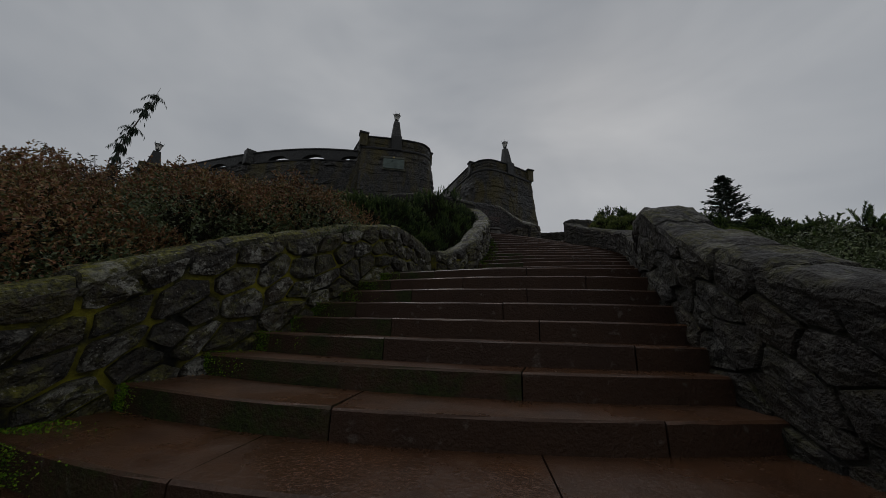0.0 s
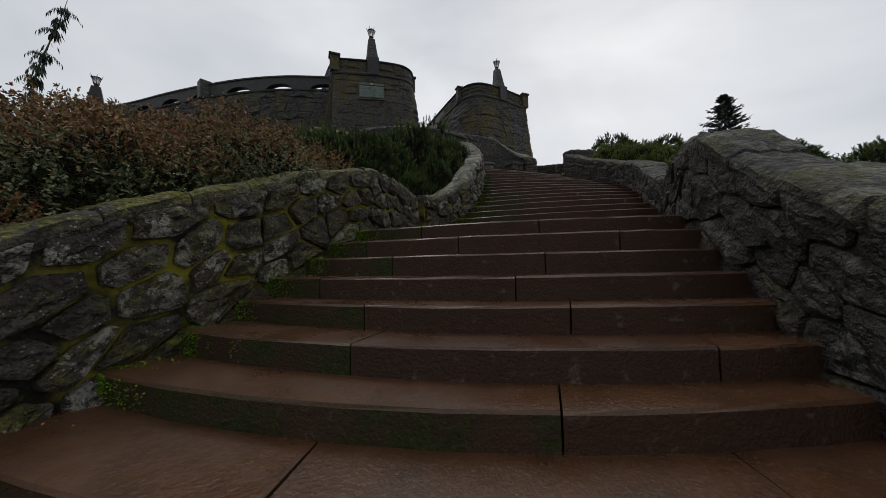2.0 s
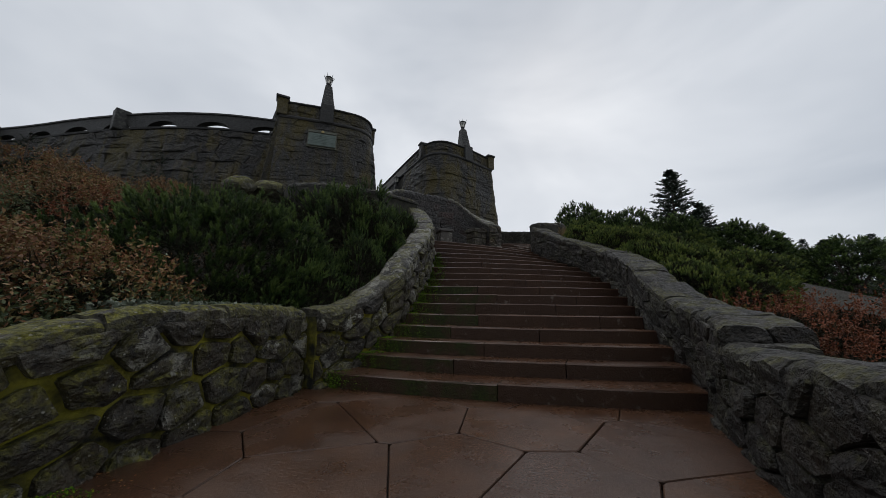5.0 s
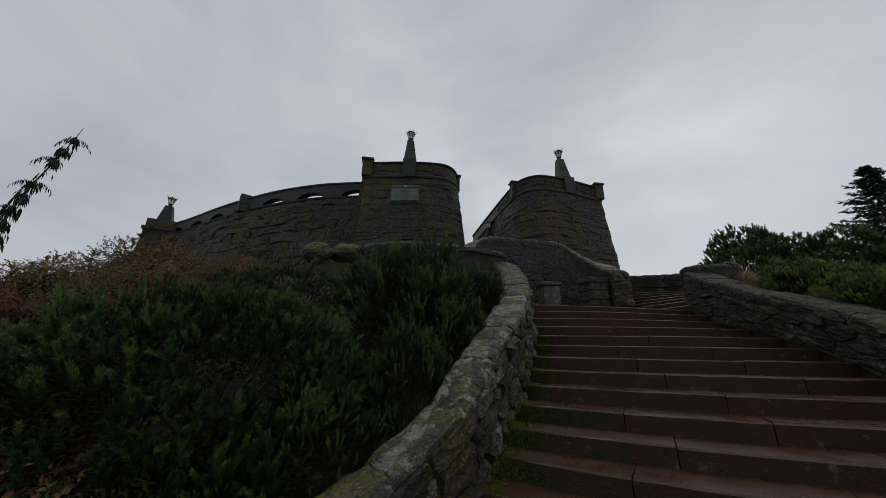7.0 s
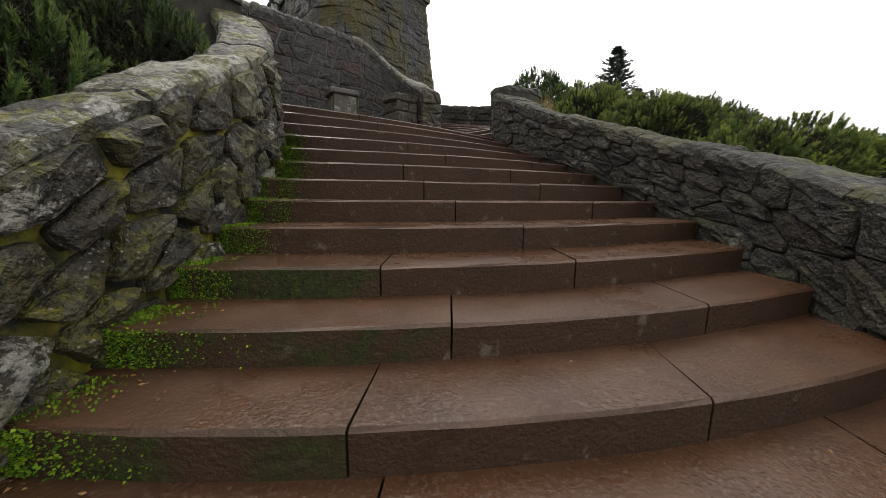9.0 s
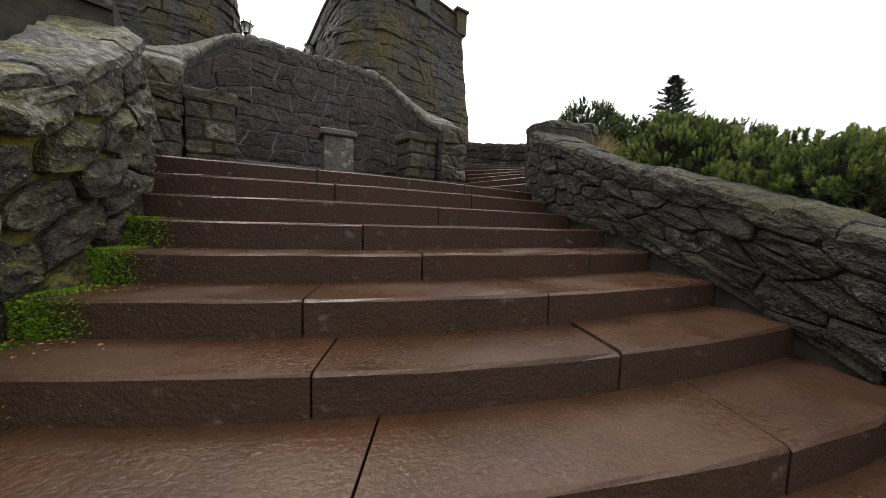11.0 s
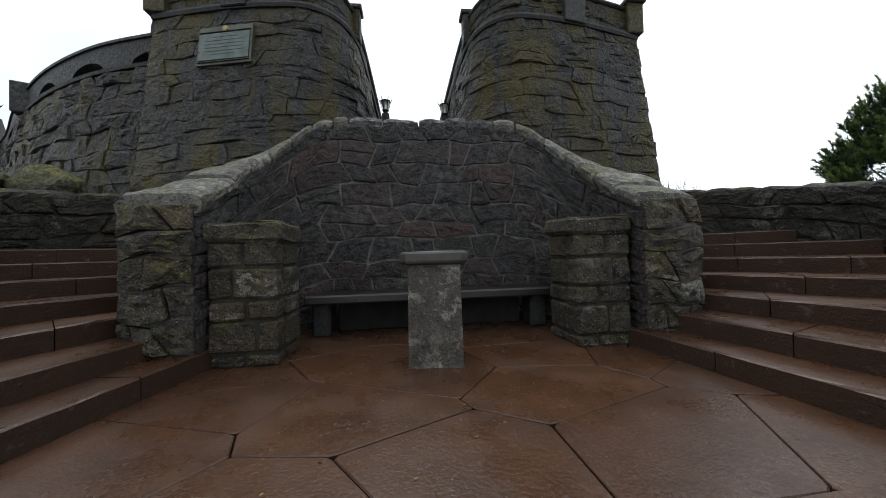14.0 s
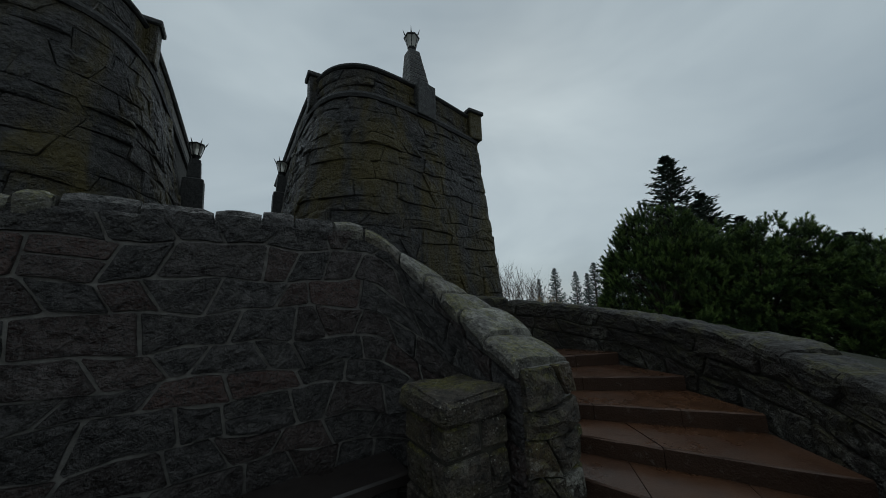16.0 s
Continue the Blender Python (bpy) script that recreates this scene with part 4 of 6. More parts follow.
def tower(sgn, seed, label):
    """A battered bastion with a rounded inner corner; its outline is given at the string course."""
    pts = [(sgn * u, v, 0, 0) for u, v in ((1.4, 14.0), (1.42, 11.0), (1.45, 8.5), (1.5, 6.6), (1.57, 5.8), (1.84, 5.12), (2.4, 4.74), (3.2, 4.72), (4.2, 4.86), (5.2, 5.08), (6.1, 5.3))]
    front = Line([(*wld(u, v), 0, 0) for u, v, *_ in pts], 1 if sgn > 0 else -1, 0.15)
    side = Line([(*wld(sgn * 6.1, 5.3), 0, 0), (*wld(sgn * 6.5, 8.0), 0, 0), (*wld(sgn * 6.6, 12.0), 0, 0)], 1 if sgn > 0 else -1, 0.3)
    t = tagged(new("tower"), label, "tower", "bastion towers")
    zb = 3.2
    o = BATTER * (ZC - zb)
    body = sweep("wall", front, [(o - 0.02, zb), (-0.02, ZC), (-0.6, ZC), (-0.6, zb)], M_DARKMORTAR, t)
    flank = sweep("flank", side, [(o, zb), (0, ZC), (-0.6, ZC), (-0.6, zb)], M_TOWER, t)
    s_front = front.length
    face_with_stones(body, front, 5.5, s_front, lambda s: 3.25, lambda s: ZC - 0.02, 0.52, 0.35, M_TOWER, seed, 0.003, 0.034, 0.0, BATTER, ZC, 0.24, 0.75, skip=0.05, cut=(0.02, 0.07))
    face_with_stones(flank, side, 0, 2.6, lambda s: 3.3, lambda s: ZC - 0.02, 0.54, 0.36, M_TOWER, seed + 1, 0.003, 0.034, 0.0, BATTER, ZC, 0.24, 0.75, cut=(0.02, 0.07))
    for ln in (front, side):
        sweep("string_course", ln, [(-0.05, ZC - 0.04), (0.06, ZC - 0.02), (0.085, ZC + 0.05), (0.06, ZC + 0.12), (-0.05, ZC + 0.14)], M_TRIM, t)
        par = sweep("parapet", ln, [(-0.06, ZC + 0.1), (-0.07, ZP - 0.1), (-0.42, ZP - 0.1), (-0.42, ZC + 0.1)], M_MORTAR, t)
        s0 = 5.5 if ln is front else 0.0
        s1 = ln.length if ln is front else 2.6
        face_with_stones(par, ln, s0, s1, lambda s: ZC + 0.13, lambda s: ZP - 0.11, 0.6, 0.32, M_TOWER, seed + 3, 0.005, 0.03, -0.06, 0.0, 0.0, 0.22, 0.8, cut=(0.02, 0.06))
        sweep("parapet_cap", ln, [(-0.02, ZP - 0.1), (0.02, ZP - 0.06), (0.02, ZP - 0.02), (-0.05, ZP), (-0.45, ZP), (-0.47, ZP - 0.1)], M_TRIM, t)
    # corner posts of the parapet
    for u, v, w in ((6.02, 5.36, 0.46), (1.58, 6.0, 0.34)):
        x, y = wld(sgn * u, v)
        bm = bevelled_box(w, w, ZP + 0.06 - ZC - 0.1, (x, y, (ZP + 0.06 + ZC + 0.1) / 2), 0.02, TURN)
        post = part("corner_post", bm, M_TOWER, t)
        part("post_cap", bevelled_box(w + 0.12, w + 0.12, 0.12, (x, y, ZP + 0.1), 0.025, TURN), M_TRIM, post)
    # plinth strip under the obelisk
    x, y = wld(sgn * 4.05, 4.92)
    part("pilaster", bevelled_box(0.62, 0.4, ZP - ZC + 0.1, (x, y, (ZP + ZC) / 2 + 0.06), 0.02, TURN + sgn * 0.2), M_TRIM, t)
    rng = random.Random(seed)
    z, hh = ZP + 0.06, 1.44
    ob_base = new("obelisk", bpy.data.meshes.new("obelisk"))
    ob_base.parent = t
    cx, cy = wld(sgn * 4.05, 5.28)
    bm = bmesh.new()
    bmesh.ops.create_cube(bm, size=1.0)
    for v in bm.verts:
        k = 0.305 if v.co.z < 0 else 0.158
        v.co = Vector((v.co.x * 2 * k, v.co.y * 2 * k + (0 if v.co.z < 0 else 0.16), z + hh * (v.co.z + 0.5)))
    bmesh.ops.transform(bm, matrix=Matrix.Translation((cx, cy, 0)) @ Matrix.Rotation(TURN, 4, "Z"), verts=bm.verts)
    bm.to_mesh(ob_base.data)
    bm.free()
    ob_base.data.materials.append(M_MORTAR)
    ob_base["label"] = "tapering stone obelisk of stacked courses"
    n = 8
    for i in range(n):
        a, b = i / n, (i + 1) / n
        w0, w1 = 0.318 + (0.165 - 0.318) * a, 0.318 + (0.165 - 0.318) * b
        bm = bmesh.new()
        bmesh.ops.create_cube(bm, size=1.0)
        for v in bm.verts:
            top = v.co.z > 0
            k, f = (w1, b) if top else (w0, a)
            v.co = Vector((v.co.x * 2 * k, v.co.y * 2 * k + 0.16 * f, z + hh * f + (-0.006 if top else 0.006)))
        bmesh.ops.bevel(bm, geom=bm.edges[:], offset=0.012, segments=1, affect="EDGES")
        bmesh.ops.transform(bm, matrix=Matrix.Translation((cx, cy, 0)) @ Matrix.Rotation(TURN, 4, "Z"), verts=bm.verts)
        part("course", bm, M_TRIM, ob_base)
    q = Vector((cx, cy)) + EY * 0.16
    lantern((q.x, q.y, z + hh), 1.0)
    return t, front


def lantern(at, k, label="black iron lantern with tapered glass and spiked crown on an obelisk"):
    L = tagged(new("lantern"), label, "lantern", "iron lanterns")
    L.location, L.rotation_euler, L.scale = at, (0, 0, TURN), (k, k, k)
    def ring(r0, r1, z0, z1, seg=6, cap=True):
        bm = bmesh.new()
        bmesh.ops.create_cone(bm, cap_ends=cap, segments=seg, radius1=r0, radius2=r1, depth=z1 - z0, matrix=Matrix.Translation((0, 0, (z0 + z1) / 2)))
        return bm
    part("base", ring(0.12, 0.1, -0.02, 0.05, 12), M_IRON, L)
    part("neck", ring(0.075, 0.1, 0.05, 0.14, 12), M_IRON, L)
    part("glass", ring(0.105, 0.195, 0.15, 0.5), M_GLASS, L, "pale frosted glass body")
    part("lower_rim", ring(0.12, 0.13, 0.13, 0.165), M_IRON, L)
    part("upper_rim", ring(0.215, 0.22, 0.49, 0.53), M_IRON, L)
    part("roof", ring(0.2, 0.05, 0.53, 0.6), M_IRON, L)
    for i in range(6):
        a = i * math.tau / 6
        bm = bmesh.new()
        bmesh.ops.create_cone(bm, cap_ends=True, segments=5, radius1=0.011, radius2=0.011, depth=1.0)
        p, q = Vector((0.112 * math.cos(a), 0.112 * math.sin(a), 0.14)), Vector((0.205 * math.cos(a), 0.205 * math.sin(a), 0.51))
        d = q - p
        m = Matrix.Translation((p + q) / 2) @ d.to_track_quat("Z", "Y").to_matrix().to_4x4() @ Matrix.Diagonal((1, 1, d.length, 1))
        bmesh.ops.transform(bm, matrix=m, verts=bm.verts)
        part("bar", bm, M_IRON, L)
        bm = bmesh.new()
        bmesh.ops.create_cone(bm, cap_ends=True, segments=5, radius1=0.02, radius2=0.002, depth=0.16)
        m = Matrix.Translation((0.25 * math.cos(a), 0.25 * math.sin(a), 0.585)) @ Vector((0.5 * math.cos(a), 0.5 * math.sin(a), 1)).to_track_quat("Z", "Y").to_matrix().to_4x4()
        bmesh.ops.transform(bm, matrix=m, verts=bm.verts)
        part("spike", bm, M_IRON, L)
    return L


tower_l, front_l = tower(-1, 110, "battered dark basalt bastion with a rounded corner, parapet and bronze plaque")
tower_r, front_r = tower(1, 120, "battered dark basalt bastion streaked with ochre lichen")


def plaque():
    """Cast bronze tablet on the tower's front, tilted back with the wall."""
    p = tagged(new("bronze_plaque"), "weathered green bronze tablet with gilt seal on the tower wall", "plaque")
    a, b = Vector(wld(-4.84, 4.76)), Vector(wld(-3.6, 4.5))
    d = b - a
    p.matrix_world = Matrix.Translation((*((a + b) / 2), 8.68)) @ Matrix.Rotation(math.atan2(d.y, d.x), 4, "Z") @ Matrix.Rotation(-0.12, 4, "X")
    part("backing", bevelled_box(1.3, 0.1, 0.95, (0, 0.07, 0.02), 0.01), M_BRONZE_DARK, p, "dark bronze backing plate")
    part("tablet", bevelled_box(1.2, 0.03, 0.66, (0, 0.012, -0.02), 0.008), M_BRONZE, p, "pale verdigris tablet")
    for z, h in ((0.345, 0.02), (-0.385, 0.02)):
        part("border", bevelled_box(1.24, 0.04, h, (0, 0.01, z), 0.006), M_BRONZE_DARK, p)
    for i in range(6):
        w = (0.62, 0.95, 0.98, 0.9, 0.96, 0.5)[i]
        part("text_line", bevelled_box(w, 0.008, 0.035, (0, -0.005, 0.22 - i * 0.085), 0.002), M_BRONZE, p, "unreadable raised lettering")
    bm = bmesh.new()
    bmesh.ops.create_cone(bm, cap_ends=True, segments=20, radius1=0.075, radius2=0.06, depth=0.03, matrix=Matrix.Translation((0, 0.01, 0.42)) @ Matrix.Rotation(radians(90), 4, "X"))
    part("seal", bm, M_GOLD, p, "round gilt seal")


plaque()

# far lanterns on slim posts in the gap between the towers
for u, v in ((-1.0, 9.25), (1.25, 9.45)):
    x, y = wld(u, v)
    post = tagged(new("lamp_post"), "slim square stone post carrying a lantern, between the towers", "post", "gap posts")
    post.location, post.rotation_euler = (x, y, 0), (0, 0, TURN)
    bm = lathe_square([(0.3, 6.0), (0.24, 8.6), (0.16, 8.65), (0.13, 9.2)], 0.01)
    part("shaft", bm, M_TRIM, post)
    lantern((x, y, 9.2), 0.95, "wrought-iron lantern on a slim stone post")

# ---------------------------------------------------------------- curved terrace wall
ZT = 9.7
ARC = [(-6.2, 5.75), (-8.3, 6.4), (-10.5, 7.5), (-12.6, 8.9), (-14.7, 10.5), (-17.1, 12.5), (-19.2, 14.1)]
arc_line = Line([(*wld(u, v), 0, 0) for u, v in ARC], -1, 0.15)


def terrace():
    w = tagged(sweep("wall_terrace", arc_line, [(0.55, 3.0), (0.0, 8.85), (-0.5, 8.85), (-0.5, 3.0)], M_DARKMORTAR), "long curved battered terrace wall with a pierced parapet", "wall", kind="structure")
    face_with_stones(w, arc_line, 0, arc_line.length, lambda s: 4.6, lambda s: 8.83, 0.72, 0.46, M_TOWER, 131, 0.007, 0.06, 0.0, 0.094, 8.85, 0.28, 0.7, cut=(0.02, 0.07))
    bay, hole = 2.35, 1.5
    n = int(arc_line.length / 0.12)
    V, F = [], []
    for i in range(n + 1):
        s = arc_line.length * i / n
        (x, y, *_), (nx, ny) = arc_line.at(s)
        q = ((s - 1.5) % bay) - bay / 2
        low = 8.9 + (0.36 * math.sqrt(max(0.0, 1 - (q / (hole / 2)) ** 2)) if abs(q) < hole / 2 else -0.01)
        for o, z in ((0.0, low), (0.0, ZT - 0.1), (-0.34, ZT - 0.1), (-0.34, low)):
            V.append((x + nx * o, y + ny * o, z))
    for i in range(n):
        for j in range(4):
            a, b = i * 4 + j, i * 4 + (j + 1) % 4
            F.append((a, b, b + 4, a + 4))
    F += [(0, 1, 2, 3), tuple(range(n * 4, n * 4 + 4))[::-1]]
    par = solid("pierced_parapet", V, F, M_TRIM, w, "parapet with a row of arched openings")
    bm = bmesh.new()
    bm.from_mesh(par.data)
    bmesh.ops.recalc_face_normals(bm, faces=bm.faces)
    bm.to_mesh(par.data)
    bm.free()
    sweep("sill_course", arc_line, [(-0.4, 8.82), (0.08, 8.84), (0.1, 8.92), (0.06, 8.94), (-0.34, 8.94)], M_TRIM, w)
    sweep("parapet_cap", arc_line, [(0.05, ZT - 0.1), (0.05, ZT - 0.03), (-0.02, ZT), (-0.34, ZT), (-0.4, ZT - 0.1)], M_TRIM, w)
    for s in (7.2,):
        (x, y, *_), _ = arc_line.at(s)
        part("parapet_post", bevelled_box(0.55, 0.55, 1.0, (x, y, ZT - 0.36), 0.03, TURN + 0.5), M_TRIM, w)
    return w


terrace()


def far_pier():
    x, y = wld(-19.55, 14.15)
    p = tagged(new("terrace_pier"), "square stone end pier with a small obelisk and lantern", "pier")
    p.location, p.rotation_euler = (x, y, 0), (0, 0, TURN + 0.3)
    part("body", lathe_square([(1.0, 3.0), (0.75, 9.0), (0.85, 9.05), (0.85, 9.2), (0.72, 9.25), (0.72, 9.75)], 0.02), M_TOWER, p)
    part("wing", bevelled_box(3.4, 0.6, 6.2, (2.2, 0.5, 6.3), 0.03), M_TOWER, p)
    part("obelisk", lathe_square([(0.4, 9.75), (0.2, 10.95)], 0.01), M_TRIM, p)
    lantern((x, y, 10.95), 1.15)


far_pier()

# ---------------------------------------------------------------- plants
def fast_mesh(name, V, T, mats, index=None):
    """A triangle mesh from arrays."""
    me = bpy.data.meshes.new(name)
    V, T = np.asarray(V, np.float32), np.asarray(T, np.int32)
    me.vertices.add(len(V))
    me.vertices.foreach_set("co", V.ravel())
    me.loops.add(T.size)
    me.loops.foreach_set("vertex_index", T.ravel())
    me.polygons.add(len(T))
    me.polygons.foreach_set("loop_start", np.arange(0, T.size, 3, dtype=np.int32))
    me.polygons.foreach_set("loop_total", np.full(len(T), 3, np.int32))
    for m in mats:
        me.materials.append(m)
    if index is not None:
        me.polygons.foreach_set("material_index", np.asarray(index, np.int32))
    me.update(calc_edges=True)
    me.validate()
    return me


def unit(a):
    return a / np.maximum(np.linalg.norm(a, axis=-1, keepdims=True), 1e-9)


def blades(base, direction, length, width, rng):
    """Thin triangles: base points, directions, lengths, widths."""
    n = len(base)
    side = unit(np.cross(direction, rng.normal(size=(n, 3))))
    a = base - side * width[:, None] / 2
    b = base + side * width[:, None] / 2
    c = base + direction * length[:, None]
    V = np.stack([a, b, c], 1).reshape(-1, 3)
    return V, np.arange(3 * n).reshape(-1, 3)


def leaves(base, direction, length, width, rng):
    """Pointed leaves of two triangles, folded on the midrib."""
    n = len(base)
    side = unit(np.cross(direction, rng.normal(size=(n, 3))))
    up = unit(np.cross(side, direction))
    mid = base + direction * (length * 0.45)[:, None]
    tip = base + direction * length[:, None] - up * (length * 0.18)[:, None]
    l_ = mid + side * (width / 2)[:, None] + up * (width * 0.15)[:, None]
    r_ = mid - side * (width / 2)[:, None] + up * (width * 0.15)[:, None]
    V = np.stack([base, l_, tip, r_], 1).reshape(-1, 3)
    k = np.arange(n)[:, None] * 4
    T = np.concatenate([k + np.array([[0, 1, 2]]), k + np.array([[0, 2, 3]])], 1).reshape(-1, 3)
    return V, T


def dome_points(n, rx, ry, h, rng, lumps=0.25, inner=0.25, low=-0.12):
    """Points and outward directions over a lumpy dome."""
    th = rng.uniform(0, 2 * np.pi, n)
    c = rng.uniform(low, 1, n)
    s = np.sqrt(1 - c ** 2)
    d = np.stack([s * np.cos(th), s * np.sin(th), c], 1)
    ph = rng.uniform(0, 6.28, 6)
    k = 1 + lumps * (np.sin(3 * th + ph[0] + 2 * c) * 0.35 + np.sin(5 * th + ph[1] - 3 * c) * 0.3 + np.sin(8 * th + 6 * c + ph[2]) * 0.12)
    r = k * (1 - inner * rng.random(n) ** 2)
    return d * r[:, None] * np.array([rx, ry, h]), unit(d * np.array([1 / rx, 1 / ry, 1 / h]))


def limbs(n, rx, ry, h, rng, r0=0.03):
    """Curved woody stems from the base into the crown."""
    V, T = [], []
    pts, _ = dome_points(n, rx * 0.8, ry * 0.8, h * 0.85, rng)
    for p in pts:
        prev = None
        for k in range(5):
            t = k / 4
            c = np.array([p[0] * t ** 1.3, p[1] * t ** 1.3, p[2] * t - 0.05])
            r = r0 * (1 - 0.8 * t)
            ring = [len(V) + i for i in range(4)]
            for i in range(4):
                a = i * math.pi / 2
                V.append(c + np.array([math.cos(a) * r, math.sin(a) * r, 0]))
            if prev:
                for i in range(4):
                    T.append((prev[i], prev[(i + 1) % 4], ring[(i + 1) % 4]))
                    T.append((prev[i], ring[(i + 1) % 4], ring[i]))
            prev = ring
    return np.array(V), np.array(T)


def mugo_mesh(seed, rx, ry, h, shoots, needles=130, nlen=0.042, mats=(M_PINE, M_CANDLE, M_PINEDARK), k=1.0, wide=0.0085):
    """Crown of upright bottle-brush shoots, dark inside and pale at the tips."""
    rng = np.random.default_rng(seed)
    per = 5
    groups = shoots // per
    gp, gd = dome_points(groups, rx * 0.9, ry * 0.9, h * 0.88, rng, 0.22, 0.12, -0.4)
    gx = unit(gd * 0.65 + np.array([0, 0, 0.85]) + rng.normal(size=(groups, 3)) * 0.1)
    n0 = groups * per
    ax = unit(np.repeat(gx, per, 0) + rng.normal(size=(n0, 3)) * 0.33)
    ax[::per] = gx
    p = np.repeat(gp, per, 0) - np.repeat(gx, per, 0) * 0.08 + (ax - np.repeat(gx, per, 0)) * 0.16
    sl = rng.uniform(0.13, 0.24, n0)
    sl[::per] *= 1.25
    sl *= k
    t = rng.random((n0, needles)) ** 0.8
    base = p[:, None, :] + ax[:, None, :] * (t * sl[:, None])[..., None]
    rad = rng.normal(size=(n0, needles, 3))
    rad -= ax[:, None, :] * np.sum(rad * ax[:, None, :], -1, keepdims=True)
    nd = unit(unit(rad) * (0.85 - 0.2 * t[..., None]) + ax[:, None, :] * (0.75 + 0.3 * t[..., None]))
    n = n0 * needles
    V, T = blades(base.reshape(-1, 3), nd.reshape(-1, 3), rng.uniform(0.8, 1.15, n) * nlen, np.full(n, wide), rng)
    # Shoot bases take the third colour: old growth plus painted gap shade.
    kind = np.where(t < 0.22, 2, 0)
    fresh = np.repeat(rng.random(groups) < 0.6, per)[:, None]
    kind = np.where(fresh & (t > 0.62), 1, kind)
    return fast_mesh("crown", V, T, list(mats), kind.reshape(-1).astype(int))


def place_plant(name, label, category, group, meshes, at, turn=0.0, k=(1, 1, 1), kind=""):
    ob = tagged(new(name), label, category, group, kind)
    ob.location, ob.rotation_euler, ob.scale = at, (0, 0, turn), k
    for nm, me in meshes:
        c = new(nm, me)
        c.parent = ob
    return ob


def stems_mesh(seed, n, rx, ry, h, r0):
    V, T = limbs(n, rx, ry, h, np.random.default_rng(seed), r0)
    return fast_mesh("branchwork", V, T, [M_BARK])


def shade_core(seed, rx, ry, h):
    """Dense inner twigs and needles of a bush, coloured dark as the shade inside it."""
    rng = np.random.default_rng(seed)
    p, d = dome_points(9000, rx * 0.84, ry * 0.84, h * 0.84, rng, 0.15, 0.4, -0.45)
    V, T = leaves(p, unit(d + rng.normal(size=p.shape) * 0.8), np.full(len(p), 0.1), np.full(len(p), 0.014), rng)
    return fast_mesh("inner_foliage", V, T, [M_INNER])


# Near-black leaf tones put the shade within the crowns into the colour.
M_INNER = leaf_mat("inner foliage dark with crown shade", [(0.012, 0.012, 0.006), (0.025, 0.02, 0.01), (0.02, 0.026, 0.01)], 0.9)
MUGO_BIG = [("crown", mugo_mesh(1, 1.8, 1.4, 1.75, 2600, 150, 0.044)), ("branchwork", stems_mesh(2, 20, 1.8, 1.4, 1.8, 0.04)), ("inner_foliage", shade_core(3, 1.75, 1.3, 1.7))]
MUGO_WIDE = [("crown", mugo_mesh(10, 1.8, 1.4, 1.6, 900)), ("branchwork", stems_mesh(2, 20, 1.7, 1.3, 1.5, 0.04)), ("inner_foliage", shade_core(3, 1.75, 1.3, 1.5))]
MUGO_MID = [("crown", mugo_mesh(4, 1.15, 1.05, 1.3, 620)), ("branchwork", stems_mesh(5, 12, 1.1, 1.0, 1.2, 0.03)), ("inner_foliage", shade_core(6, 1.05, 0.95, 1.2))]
MUGO_LOW = [("crown", mugo_mesh(7, 1.4, 1.1, 0.85, 1500, 80, 0.042, (M_PINELIT, M_CANDLELIT, M_PINE), 0.6)), ("branchwork", stems_mesh(8, 12, 1.3, 1.0, 0.8, 0.025)), ("inner_foliage", shade_core(9, 1.3, 1.0, 0.75))]
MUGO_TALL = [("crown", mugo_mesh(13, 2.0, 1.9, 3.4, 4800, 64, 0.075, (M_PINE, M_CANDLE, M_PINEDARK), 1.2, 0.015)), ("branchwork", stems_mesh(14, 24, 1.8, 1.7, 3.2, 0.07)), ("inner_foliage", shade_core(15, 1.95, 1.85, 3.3))]
